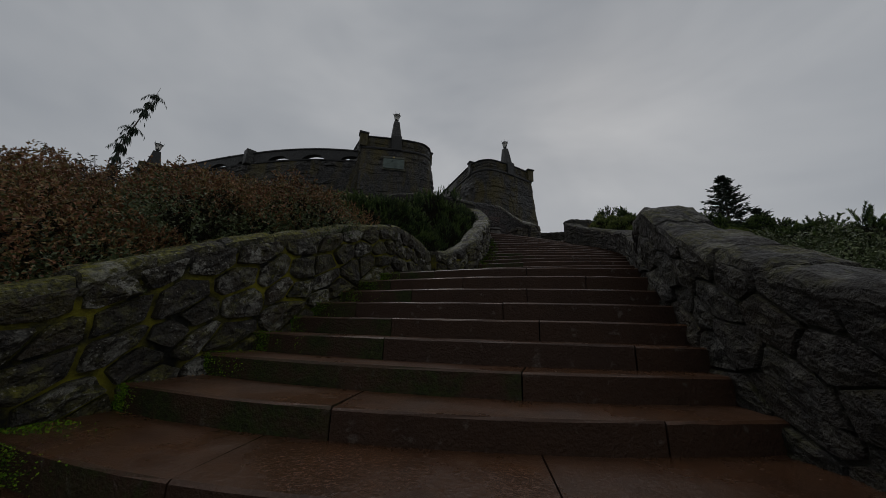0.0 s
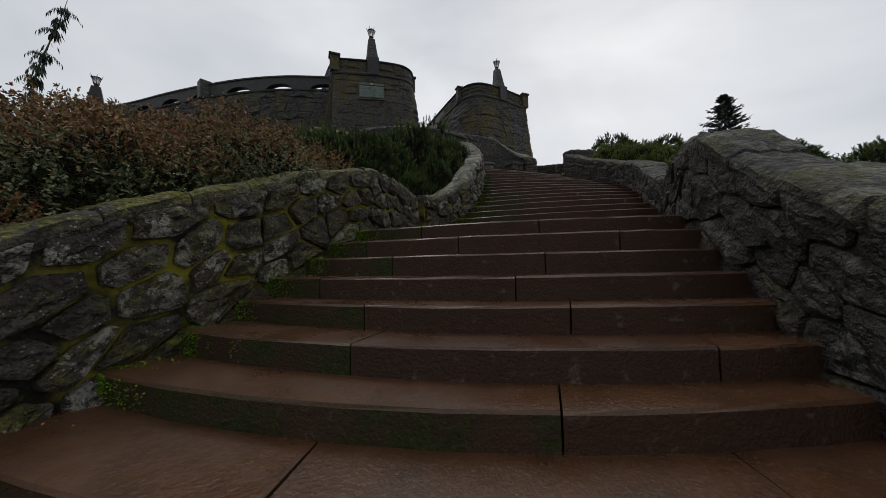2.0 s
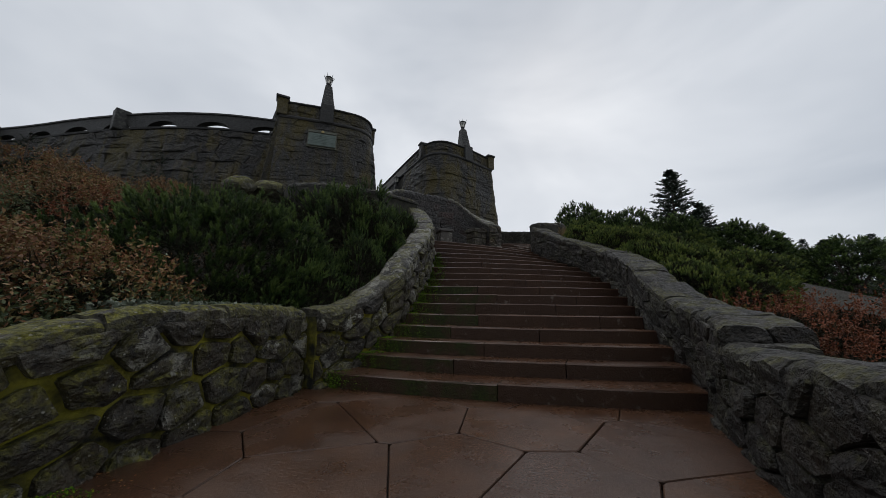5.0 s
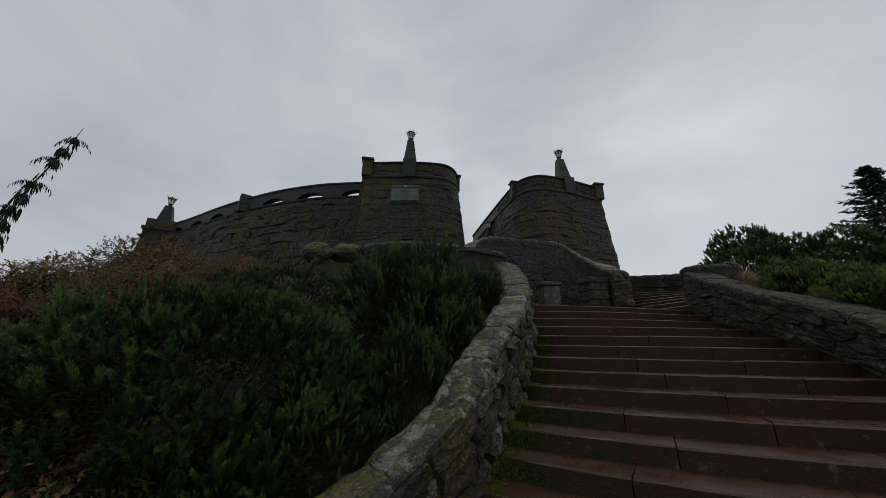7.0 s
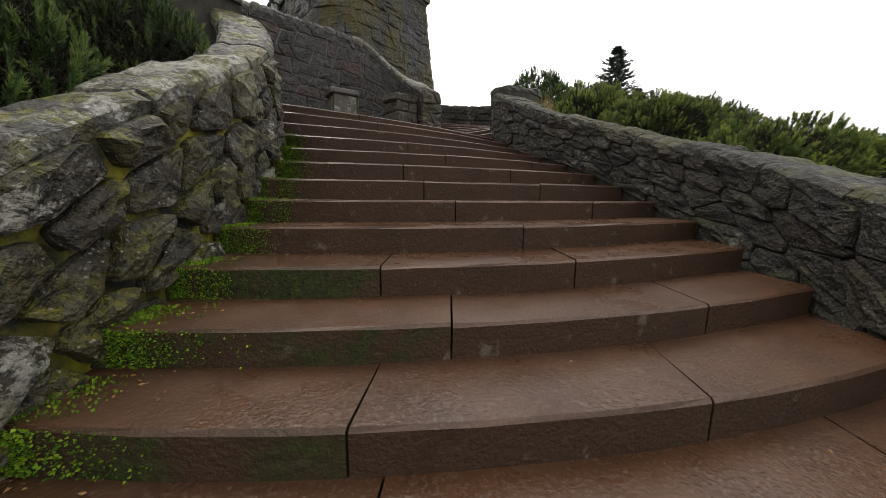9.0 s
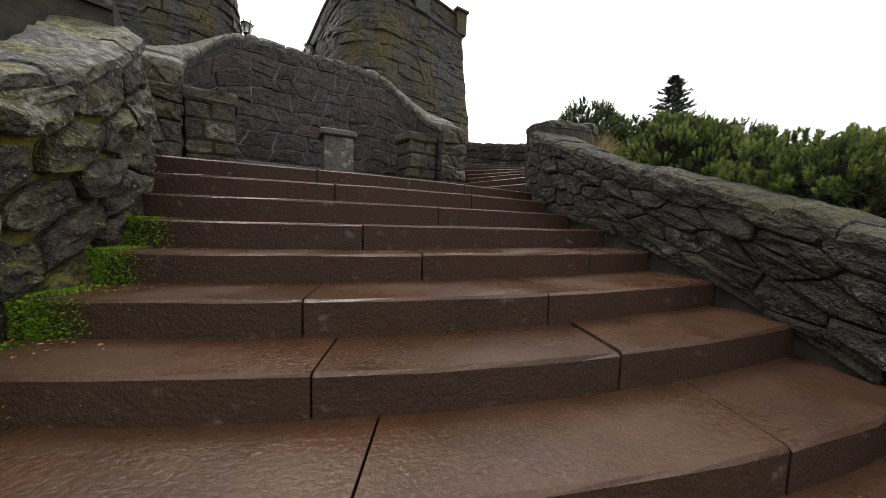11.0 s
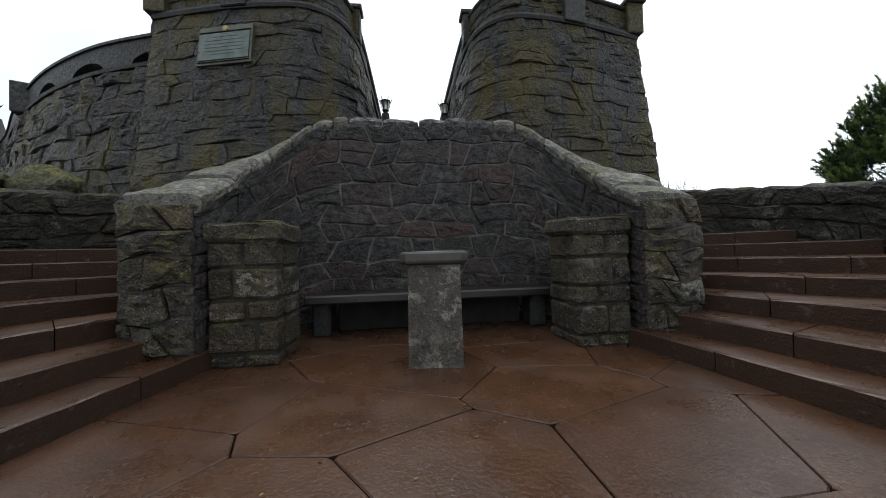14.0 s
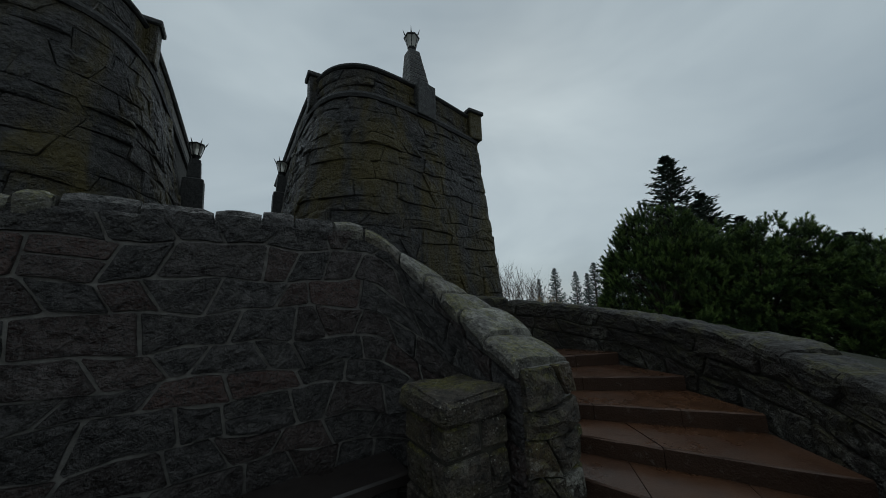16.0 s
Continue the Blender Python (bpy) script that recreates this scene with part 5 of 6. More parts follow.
MUGOS = [  # mesh, x, y, drop, turn, scale
    (MUGO_BIG, -2.52, 7.85, 0.2, 1.05, (1.0, 1.0, 0.95)), (MUGO_MID, -2.15, 7.2, 0.1, 1.2, (0.5, 0.5, 0.5)), (MUGO_MID, -1.5, 8.4, 0.15, 0.2, (0.62, 0.62, 0.75)), (MUGO_MID, -1.8, 7.65, 0.15, 2.2, (0.52, 0.52, 0.6)), (MUGO_WIDE, -4.3, 7.7, 0.25, 2.35, (0.75, 0.75, 0.75)), (MUGO_MID, -1.3, 9.95, 0.1, 2.0, (1.05, 1.05, 1.4)), (MUGO_MID, -0.95, 11.2, 0.1, 1.0, (0.8, 0.8, 0.9)), (MUGO_WIDE, -3.9, 10.2, 0.1, 4.0, (0.85, 0.9, 0.8)),
    (MUGO_MID, -2.1, 11.2, 0.1, 5.0, (1.1, 1.1, 1.1)), (MUGO_MID, -4.7, 8.0, 0.1, 0.7, (1.0, 1.0, 0.75)), (MUGO_MID, -3.4, 12.6, 0.0, 2.6, (1.0, 1.0, 0.8)),
    (MUGO_LOW, 5.2, 12.9, 0.0, 1.2, (0.62, 0.7, 0.82)), (MUGO_LOW, 5.35, 11.6, 0.0, 0.2, (0.6, 0.8, 0.82)), (MUGO_LOW, 5.3, 10.2, 0.0, 2.9, (0.6, 0.75, 0.82)), (MUGO_LOW, 5.0, 8.9, 0.0, 1.5, (0.6, 0.7, 0.82)), (MUGO_MID, -0.78, 8.75, 0.1, 0.6, (0.5, 0.5, 0.75)), (MUGO_MID, -0.72, 9.75, 0.1, 1.9, (0.68, 0.68, 0.95)), (MUGO_MID, -0.45, 10.75, 0.1, 3.3, (0.62, 0.62, 0.85)), (MUGO_MID, -1.2, 7.95, 0.1, 4.3, (0.5, 0.5, 0.62)),
    (MUGO_LOW, 6.2, 14.1, 0.05, 0.3, (0.8, 0.9, 0.88)), (MUGO_LOW, 6.0, 12.3, 0.05, 1.1, (0.9, 1.1, 0.88)),
    (MUGO_LOW, 5.9, 10.5, 0.05, 1.7, (0.9, 1.0, 0.88)), (MUGO_LOW, 5.9, 9.0, 0.05, 0.4, (0.8, 0.9, 0.79)), (MUGO_LOW, 7.9, 13.2, 0.05, 2.7, (1.1, 1.2, 0.96)), (MUGO_LOW, 7.9, 10.9, 0.05, 0.7, (1.1, 1.1, 0.96)), (MUGO_LOW, 8.3, 15.0, 0.05, 1.9, (1.1, 1.1, 0.96)),
    (MUGO_MID, 5.4, 5.3, 0.1, 3.1, (1.0, 1.0, 0.9)), (MUGO_MID, 6.4, 3.8, 0.0, 4.4, (1.1, 1.1, 1.0)), (MUGO_MID, 5.2, 2.6, 0.1, 5.2, (0.9, 0.9, 0.85)), (MUGO_MID, 7.4, 6.0, 0.0, 1.2, (1.2, 1.1, 1.0)),
]
for x, y, top, k, turn in ((9.6, 22.8, 7.9, 1.15, 0.4), (11.6, 22.0, 7.2, 1.3, 2.2), (13.4, 20.4, 6.4, 1.3, 4.1), (14.9, 18.2, 5.4, 1.3, 1.0), (16.2, 15.0, 4.0, 1.1, 3.0)):
    z = hill(x, y) - 0.2
    place_plant("pine_tree", "broad dark green bushy pine standing beyond the stair wall", "tree", "bushy pines", MUGO_TALL, (x, y, z), turn, (k, k, (top - z) / 3.4))
for meshes, x, y, drop, turn, k in MUGOS:
    place_plant("mountain_pine", "dense dark green dwarf mountain pine with upright shoots", "pine shrub", "dwarf pines", meshes, (x, y, hill(x, y) - drop), turn, k)


def leafy_mesh(seed, rx, ry, h, count, ll, lw, mats, split=0.5, up=0.5):
    """Shrub crown of small leaves set on many twigs; two leaf colours, the second lower down."""
    rng = np.random.default_rng(seed)
    tw = count // 14
    p, d = dome_points(tw, rx, ry, h, rng, 0.3, 0.4)
    ax = unit(d * 0.6 + np.array([0, 0, up]) + rng.normal(size=p.shape) * 0.35)
    t = rng.random((tw, 14))
    base = (p[:, None] + ax[:, None] * (t * 0.22)[..., None]).reshape(-1, 3)
    dirs = unit(np.repeat(ax, 14, 0) * 0.5 + rng.normal(size=(tw * 14, 3)) * 0.7)
    n = len(base)
    V, T = leaves(base, dirs, rng.uniform(0.7, 1.3, n) * ll, rng.uniform(0.7, 1.3, n) * lw, rng)
    low = (np.repeat(p[:, 2], 14) / h + rng.normal(size=n) * 0.18) < split
    return fast_mesh("foliage", V, T, mats, np.repeat(low.astype(int), 2))


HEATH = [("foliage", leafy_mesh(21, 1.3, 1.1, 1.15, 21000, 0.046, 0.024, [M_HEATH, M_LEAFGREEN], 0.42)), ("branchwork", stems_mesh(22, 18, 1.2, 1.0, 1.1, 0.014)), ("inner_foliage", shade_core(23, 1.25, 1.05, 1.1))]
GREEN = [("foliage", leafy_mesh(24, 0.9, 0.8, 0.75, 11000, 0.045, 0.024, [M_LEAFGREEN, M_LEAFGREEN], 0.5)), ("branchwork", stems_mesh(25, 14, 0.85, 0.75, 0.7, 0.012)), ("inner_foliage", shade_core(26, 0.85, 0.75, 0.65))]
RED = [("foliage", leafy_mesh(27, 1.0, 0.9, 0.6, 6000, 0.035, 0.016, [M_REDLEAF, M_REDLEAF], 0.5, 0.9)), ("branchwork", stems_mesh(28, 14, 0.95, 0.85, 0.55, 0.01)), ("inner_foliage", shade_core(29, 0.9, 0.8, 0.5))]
for x, y, turn, k in ((-3.45, 2.3, 0.2, 0.75), (-3.05, 3.5, 1.7, 0.78), (-2.75, 4.7, 2.4, 0.85), (-2.75, 5.9, 3.9, 0.8), (-4.6, 3.0, 2.9, 0.78), (-4.4, 4.6, 4.0, 0.95), (-4.2, 6.2, 5.1, 0.95), (-6.2, 3.6, 0.9, 0.95), (-6.0, 5.6, 2.2, 1.0), (-7.9, 5.6, 3.3, 1.1), (-4.6, 1.3, 4.2, 0.6), (-3.7, 0.9, 1.1, 0.6), (-3.5, -0.4, 3.1, 0.55), (-3.15, 1.5, 2.2, 0.6), (-3.1, 0.5, 0.3, 0.55), (-3.05, 2.7, 5.0, 0.5), (-6.9, 9.6, 1.4, 0.9), (-8.2, 10.6, 2.8, 1.0), (-9.4, 9.4, 0.7, 1.0), (-8.4, 8.0, 4.4, 0.95), (-10.6, 11.6, 3.6, 1.1), (-6.6, 11.2, 5.2, 0.8)):
    place_plant("heather_shrub", "russet and green small-leaved heather-like shrub behind the wall", "shrub", "russet shrubs", HEATH, (x, y, hill(x, y) - 0.05), turn, (k, k, k * 0.95))
for x, y, turn, k in ((-2.3, 6.6, 3.0, 0.5), (3.4, 2.2, 1.0, 0.9), (3.6, 3.7, 2.4, 0.8), (3.3, 0.8, 4.0, 0.9), (-3.4, -0.4, 5.0, 1.0), (5.0, 1.4, 3.0, 1.1), (3.9, 4.9, 0.2, 0.7), (3.0, 2.9, 2.0, 0.6), (2.95, 1.7, 5.5, 0.65), (3.0, 0.4, 0.8, 0.65)):
    place_plant("green_shrub", "grey-green leafy shrub growing beside the stair wall", "shrub", "green shrubs", GREEN, (x, y, hill(x, y) - 0.05), turn, (k, k, k))
for x, y, turn, k in ((5.2, 7.6, 0.3, 1.0), (6.6, 8.0, 1.6, 1.1), (4.9, 6.5, 3.0, 0.8), (-3.9, 7.4, 2.2, 0.7), (-6.2, 9.8, 1.2, 1.2), (-7.8, 8.6, 0.4, 1.2)):
    place_plant("rust_shrub", "rust-red low shrub in winter colour", "shrub", "rust shrubs", RED, (x, y, hill(x, y) - 0.05), turn, (k, k, k))


def arching(seed, n=26, h=1.3):
    """Arching leafy wands."""
    rng = np.random.default_rng(seed)
    V, T, off = [], [], 0
    B, D, Ls = [], [], []
    for i in range(n):
        a = rng.uniform(0, 6.28)
        hh = h * rng.uniform(0.6, 1.0)
        out = rng.uniform(0.25, 0.8)
        for k in range(26):
            t = 0.35 + 0.65 * k / 25
            B.append((math.cos(a) * out * t ** 2, math.sin(a) * out * t ** 2, hh * (1.25 * t - 0.25 * t ** 4)))
            D.append((math.cos(a) * 0.4 + rng.normal() * 0.6, math.sin(a) * 0.4 + rng.normal() * 0.6, -0.25 + rng.normal() * 0.3))
            Ls.append(rng.uniform(0.05, 0.09))
    B, D, Ls = np.array(B), unit(np.array(D)), np.array(Ls)
    V, T = leaves(B, D, Ls, Ls * 0.3, rng)
    W, S = [], []
    for i in range(n):
        q = B[i * 26:(i + 1) * 26:5]
        q = np.concatenate([[[0, 0, 0]], q])
        for a, b in zip(q, q[1:]):
            k = len(W)
            for s in (-1, 1):
                W += [a + np.array([0.004 * s, 0.004, 0]), b + np.array([0.004 * s, -0.004, 0])]
            S += [(k, k + 1, k + 2), (k + 1, k + 3, k + 2)]
    return [("foliage", fast_mesh("foliage", V, T, [M_HEATHDARK])), ("branchwork", fast_mesh("branchwork", W, S, [M_TWIG]))]


M_HEATHDARK = leaf_mat("dark arching leaves", [(0.02, 0.016, 0.01), (0.045, 0.03, 0.016), (0.03, 0.035, 0.015)], 0.5)
ARCH = arching(31)
for x, y, turn, k in ((-5.9, 1.9, 0.2, 0.6), (-6.6, 3.0, 1.4, 0.8), (-7.4, 2.4, 2.2, 0.8), (-7.6, 5.4, 3.0, 1.1), (-5.6, 3.9, 0.9, 0.9), (4.4, 1.6, 2.6, 0.9), (5.6, 2.2, 0.6, 1.0)):
    place_plant("arching_shrub", "arching shrub with narrow drooping leaves on thin wands", "shrub", "arching shrubs", ARCH, (x, y, hill(x, y) + 0.1), turn, (k, k, k))


def grass_tuft(seed, n=420, h=0.62):
    rng = np.random.default_rng(seed)
    th = rng.uniform(0, 6.28, n)
    lean = np.abs(rng.normal(size=n)) * 0.55 + 0.1
    b = np.stack([np.cos(th), np.sin(th), np.zeros(n)], 1) * rng.uniform(0, 0.12, n)[:, None]
    d1 = unit(np.stack([np.cos(th) * lean, np.sin(th) * lean, np.ones(n)], 1))
    ln = h * rng.uniform(0.6, 1.1, n)
    m = b + d1 * (ln * 0.6)[:, None]
    d2 = unit(d1 + np.stack([np.cos(th) * 0.6, np.sin(th) * 0.6, np.full(n, -0.45)], 1) * lean[:, None])
    side = unit(np.cross(d1, rng.normal(size=(n, 3)))) * 0.0035
    tip = m + d2 * (ln * 0.45)[:, None]
    V = np.stack([b - side, b + side, m + side * 0.8, m - side * 0.8, tip], 1).reshape(-1, 3)
    k = np.arange(n)[:, None] * 5
    T = np.concatenate([k + np.array([[0, 1, 2]]), k + np.array([[0, 2, 3]]), k + np.array([[3, 2, 4]])], 1).reshape(-1, 3)
    return fast_mesh("blades", V, T, [M_STRAW])


TUFT = [("foliage", grass_tuft(41))]
for x, y, k in ((5.05, 14.4, 0.85), (5.4, 14.9, 0.7), (*wld(5.9, 3.0), 0.8), (*wld(4.4, 4.0), 0.6), (-5.2, 10.4, 0.9), (-6.1, 11.0, 1.0), (-7.2, 10.4, 1.2), (-7.9, 9.2, 1.2), (-5.9, 9.6, 1.0)):
    place_plant("grass_tuft", "straw-coloured dry ornamental grass tuft", "grass", "dry grass tufts", TUFT, (x, y, hill(x, y) - 0.05), x, (k, k, k))


def conifer_mesh(seed, h, r, whorls, per, mat, spray=26, droop=0.25, thin=0.03):
    """Trunk and a crown of layered branches carrying flat sprays."""
    rng = np.random.default_rng(seed)
    B, D, Ls, Ws = [], [], [], []
    tv, tt = [], []
    def tube(a, b, r0, r1):
        k = len(tv)
        d = unit(np.array(b) - np.array(a))
        u = unit(np.cross(d, [0.3, 0.9, 0.2]))
        v = np.cross(d, u)
        for p, rr in ((a, r0), (b, r1)):
            for i in range(5):
                q = i * 2 * math.pi / 5
                tv.append(np.array(p) + (u * math.cos(q) + v * math.sin(q)) * rr)
        for i in range(5):
            j = (i + 1) % 5
            tt.extend([(k + i, k + j, k + 5 + j), (k + i, k + 5 + j, k + 5 + i)])
    tube((0, 0, -0.3), (0, 0, h * 0.6), h * 0.02, h * 0.01)
    tube((0, 0, h * 0.6), (0, 0, h), h * 0.01, 0.004)
    for w in range(whorls):
        f = 1 - (1 - (w + 0.5) / whorls) ** 1.7
        z0 = h * (0.03 + 0.965 * f)
        reach = r * (1 - f) ** 0.78 * rng.uniform(0.85, 1.1) + 0.006 * h
        for q in range(per):
            a = q * 2 * math.pi / per + rng.uniform(-0.4, 0.4) + w
            L = reach * rng.uniform(0.5, 1.15)
            z = min(h * 0.99, z0 + h * rng.uniform(-1.6, 1.6) / whorls * (1 - f) ** 0.4)
            dirv = np.array([math.cos(a), math.sin(a), 0.0])
            rise = L * (0.5 - droop * rng.uniform(0.6, 1.4))
            tube((0, 0, z), np.array([0, 0, z + rise]) + dirv * L, 0.005 * h * (1 - f) + 0.003, 0.002)
            t = rng.uniform(0.1, 1.0, spray)
            sag = -0.16 * L * np.sin(np.pi * t * 0.9)
            sd = np.array([-dirv[1], dirv[0], 0])
            side = rng.choice([-1.0, 1.0], spray) * rng.uniform(0.1, 1.0, spray)
            spread = 0.22 * L * (1.05 - t)
            B.append(dirv * (L * t)[:, None] + sd * (side * spread * rng.random(spread.shape))[:, None] + np.array([0, 0, 1.0]) * (z + rise * t + sag)[:, None])
            D.append(dirv * 0.8 + sd * side[:, None] + np.array([0, 0, 1.0]) * rng.uniform(-0.7, 0.5, spray)[:, None])
            ll = (0.02 * r + 0.13 * L) * rng.uniform(0.6, 1.2, spray)
            Ls.append(ll)
            Ws.append(ll * 0.2 + thin)
    B, D, Ls, Ws = np.concatenate(B), unit(np.concatenate(D)), np.concatenate(Ls), np.concatenate(Ws)
    V, T = leaves(B, D, Ls, Ws, rng)
    return [("crown", fast_mesh("crown", V, T, [mat])), ("trunk", fast_mesh("trunk", np.array(tv), np.array(tt), [M_BARK]))]


FIR = conifer_mesh(51, 9.0, 2.6, 70, 5, M_FIR, 60, 0.2, 0.012)
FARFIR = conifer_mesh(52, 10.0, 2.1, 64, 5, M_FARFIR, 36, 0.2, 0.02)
HOLLOW = conifer_mesh(53, 1.6, 0.6, 9, 5, M_FIR, 60, 0.1, 0.006)
# base x, y, height of the top, girth
CON = [(45.5, 62.0, 28.6, 1.7, 0.3), (48.5, 59.6, 21.0, 1.5, 1.3), (51.8, 57.2, 16.5, 1.4, 2.6), (55.6, 53.4, 13.6, 1.35, 0.9), (58.6, 49.8, 12.2, 1.3, 3.9), (42.6, 64.0, 15.0, 1.2, 2.0)]
for x, y, top, k, turn in CON:
    z = hill(x, y) - 0.3
    place_plant("conifer", "tall dark fir tree with ragged layered branches", "tree", "dark firs", FIR, (x, y, z), turn, (k * 3.0, k * 3.0, (top - z) / 9.0))
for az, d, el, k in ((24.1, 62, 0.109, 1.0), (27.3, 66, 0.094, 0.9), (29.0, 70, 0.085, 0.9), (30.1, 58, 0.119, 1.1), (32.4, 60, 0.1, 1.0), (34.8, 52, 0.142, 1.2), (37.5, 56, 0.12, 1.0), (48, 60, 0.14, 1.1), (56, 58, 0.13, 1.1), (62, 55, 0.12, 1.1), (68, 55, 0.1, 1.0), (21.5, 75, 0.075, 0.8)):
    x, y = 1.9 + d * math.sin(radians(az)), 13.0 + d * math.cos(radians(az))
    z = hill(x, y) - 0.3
    place_plant("far_conifer", "distant fir tree on the lower slope with haze in its colour", "tree", "distant firs", FARFIR, (x, y, z), az, (k * 2.2, k * 2.2, (4.7 + d * el * 0.85 - z) / 10.0))
for x, y, k in ((-6.3, 11.6, 0.9), (-8.0, 12.4, 1.1), (-10.2, 11.0, 1.2), (-9.2, 9.6, 0.9), (9.6, 9.4, 0.8), (10.4, 8.4, 0.9), (-4.6, 13.2, 0.7)):
    place_plant("young_conifer", "small sparse young conifer with horizontal tiers", "tree", "young conifers", HOLLOW, (x, y, hill(x, y)), x, (k, k, k))


def weeping(seed=61):
    """A slender weeping conifer that leans, with hanging ragged sprays."""
    rng = np.random.default_rng(seed)
    pts = [np.array([0.55 * (t ** 1.5) * 2.0 + 0.05 * math.sin(9 * t), 0, 3.6 * t]) for t in np.linspace(0, 1, 15)]
    tv, tt = [], []
    for i, p in enumerate(pts):
        r = 0.06 * (1 - i / 14) + 0.008
        for k in range(6):
            tv.append(p + np.array([math.cos(k * 1.047) * r, math.sin(k * 1.047) * r, 0]))
        if i:
            for k in range(6):
                a, b, c, d = (i - 1) * 6 + k, (i - 1) * 6 + (k + 1) % 6, i * 6 + (k + 1) % 6, i * 6 + k
                tt += [(a, b, c), (a, c, d)]
    B, D, Ls = [], [], []
    for i in range(900):
        t = rng.uniform(0.1, 1)
        if 0.72 < t < 0.8:
            continue
        p = pts[int(t * 14)]
        a = rng.uniform(0, 6.28)
        o = (0.16 + 0.1 * (rng.random() < 0.15)) * rng.random()
        B.append(p + np.array([math.cos(a) * o, math.sin(a) * o, rng.uniform(-0.1, 0.05)]))
        D.append((math.cos(a) * 0.5, math.sin(a) * 0.5, -1.0))
        Ls.append(rng.uniform(0.08, 0.24))
    for i in range(10):
        t = rng.uniform(0.5, 1)
        p, a = pts[int(t * 14)], rng.uniform(0, 6.28)
        for k in range(22):
            q = k / 21
            B.append(p + np.array([math.cos(a) * 0.5 * q, math.sin(a) * 0.5 * q, 0.16 * q - 0.3 * q * q]))
            D.append((rng.normal() * 0.3, rng.normal() * 0.3, -1))
            Ls.append(rng.uniform(0.06, 0.16))
    Ls = np.array(Ls)
    V, T = leaves(np.array(B), unit(np.array(D)), Ls, Ls * 0.3, rng)
    return [("foliage", fast_mesh("foliage", V, T, [M_FIR])), ("trunk", fast_mesh("trunk", np.array(tv), np.array(tt), [M_BARK]))]


place_plant("weeping_conifer", "thin leaning weeping conifer with ragged hanging sprays", "tree", "", weeping(), (-13.3, 9.15, hill(-13.3, 9.15) - 0.2), 1.01, (0.78, 0.78, 1.62))


def bare_bush(seed, n=60, h=1.6):
    rng = np.random.default_rng(seed)
    B, D, Ls = [], [], []
    for i in range(n):
        a = rng.uniform(0, 6.28)
        b = np.array([rng.normal() * 0.2, rng.normal() * 0.2, 0])
        d = unit(np.array([math.cos(a) * 0.4, math.sin(a) * 0.4, 1.0]))
        L = h * rng.uniform(0.5, 1)
        B.append(b), D.append(d), Ls.append(L)
        for k in range(7):
            t = rng.uniform(0.3, 0.95)
            B.append(b + d * L * t)
            D.append(unit(d + rng.normal(size=3) * 0.4))
            Ls.append(L * 0.35 * rng.uniform(0.5, 1.1))
    V, T = blades(np.array(B), np.array(D), np.array(Ls), np.full(len(B), 0.012), rng)
    return [("branching", fast_mesh("branching", V, T, [M_TWIG]))]


BARE = bare_bush(71)
for u, v, k in ((8.6, 9.2, 1.2), (9.6, 9.0, 1.3), (10.4, 8.4, 1.2), (11.3, 8.2, 1.1)):
    x, y = wld(u, v)
    place_plant("bare_bush", "leafless winter bush of fine twigs", "bush", "bare bushes", BARE, (x, y, hill(x, y)), u, (k, k, k))


def ground_cover(name, label, area, count, mat, ll, lw, seed, lift=0.05):
    """Small leaves scattered over a strip of soil."""
    rng = np.random.default_rng(seed)
    B = []
    for x0, y0, x1, y1, wd in area:
        for i in range(count):
            t = rng.random()
            x, y = x0 + (x1 - x0) * t + rng.normal() * wd, y0 + (y1 - y0) * t + rng.normal() * wd
            B.append((x, y, hill(x, y) + lift * rng.random()))
    B = np.array(B)
    D = unit(rng.normal(size=B.shape) * 0.7 + np.array([0, 0, 0.6]))
    V, T = leaves(B, D, rng.uniform(0.6, 1.3, len(B)) * ll, rng.uniform(0.6, 1.3, len(B)) * lw, rng)
    return tagged(new(name, fast_mesh(name, V, T, [mat])), label, "groundcover", kind="stuff")


def rosettes():
    rng = np.random.default_rng(77)
    B, D = [], []
    for i in range(60):
        t = rng.random()
        x, y = -1.75 + 0.3 * t + rng.normal() * 0.08, 5.5 + 1.6 * t
        for k in range(26):
            a = rng.uniform(0, 6.28)
            B.append((x + math.cos(a) * 0.03, y + math.sin(a) * 0.03, 0.84 + rng.uniform(0, 0.1)))
            D.append((math.cos(a), math.sin(a), rng.uniform(0.1, 0.9)))
    V, T = leaves(np.array(B), unit(np.array(D)), np.full(len(B), 0.05), np.full(len(B), 0.03), rng)
    return tagged(new("silver_groundcover", fast_mesh("silver_groundcover", V, T, [M_SILVER])), "silvery rosettes of groundcover leaves behind the landing wall", "groundcover", kind="stuff")


rosettes()
ground_cover("leaf_litter", "brown leaf litter and dead needles on the planted soil", [(-3.9, 3, -2.9, 8, 0.35), (-4, 8, -2.2, 12, 0.4), (5.6, 6, 6.2, 14, 0.4), (4, 0, 4.8, 5, 0.5), (-4.4, 0, -3.9, 3, 0.4)], 900, M_FALLEN, 0.05, 0.025, 78)


def boulder(x, y, z, s, seed):
    bm = bmesh.new()
    bmesh.ops.create_icosphere(bm, subdivisions=3, radius=1.0)
    o = Vector((seed * 3.1, seed * 1.7, 0))
    for v in bm.verts:
        v.co = Vector((v.co.x * s[0], v.co.y * s[1], v.co.z * s[2])) * (1 + 0.3 * noise.noise(v.co * 1.3 + o) + 0.1 * noise.noise(v.co * 4 + o))
    bmesh.ops.transform(bm, matrix=Matrix.Translation((x, y, z)), verts=bm.verts)
    tagged(part("mossy_boulder", bm, M_MOSSCOPE), "moss and lichen covered boulder beyond the side wall", "rock", "mossy boulders")


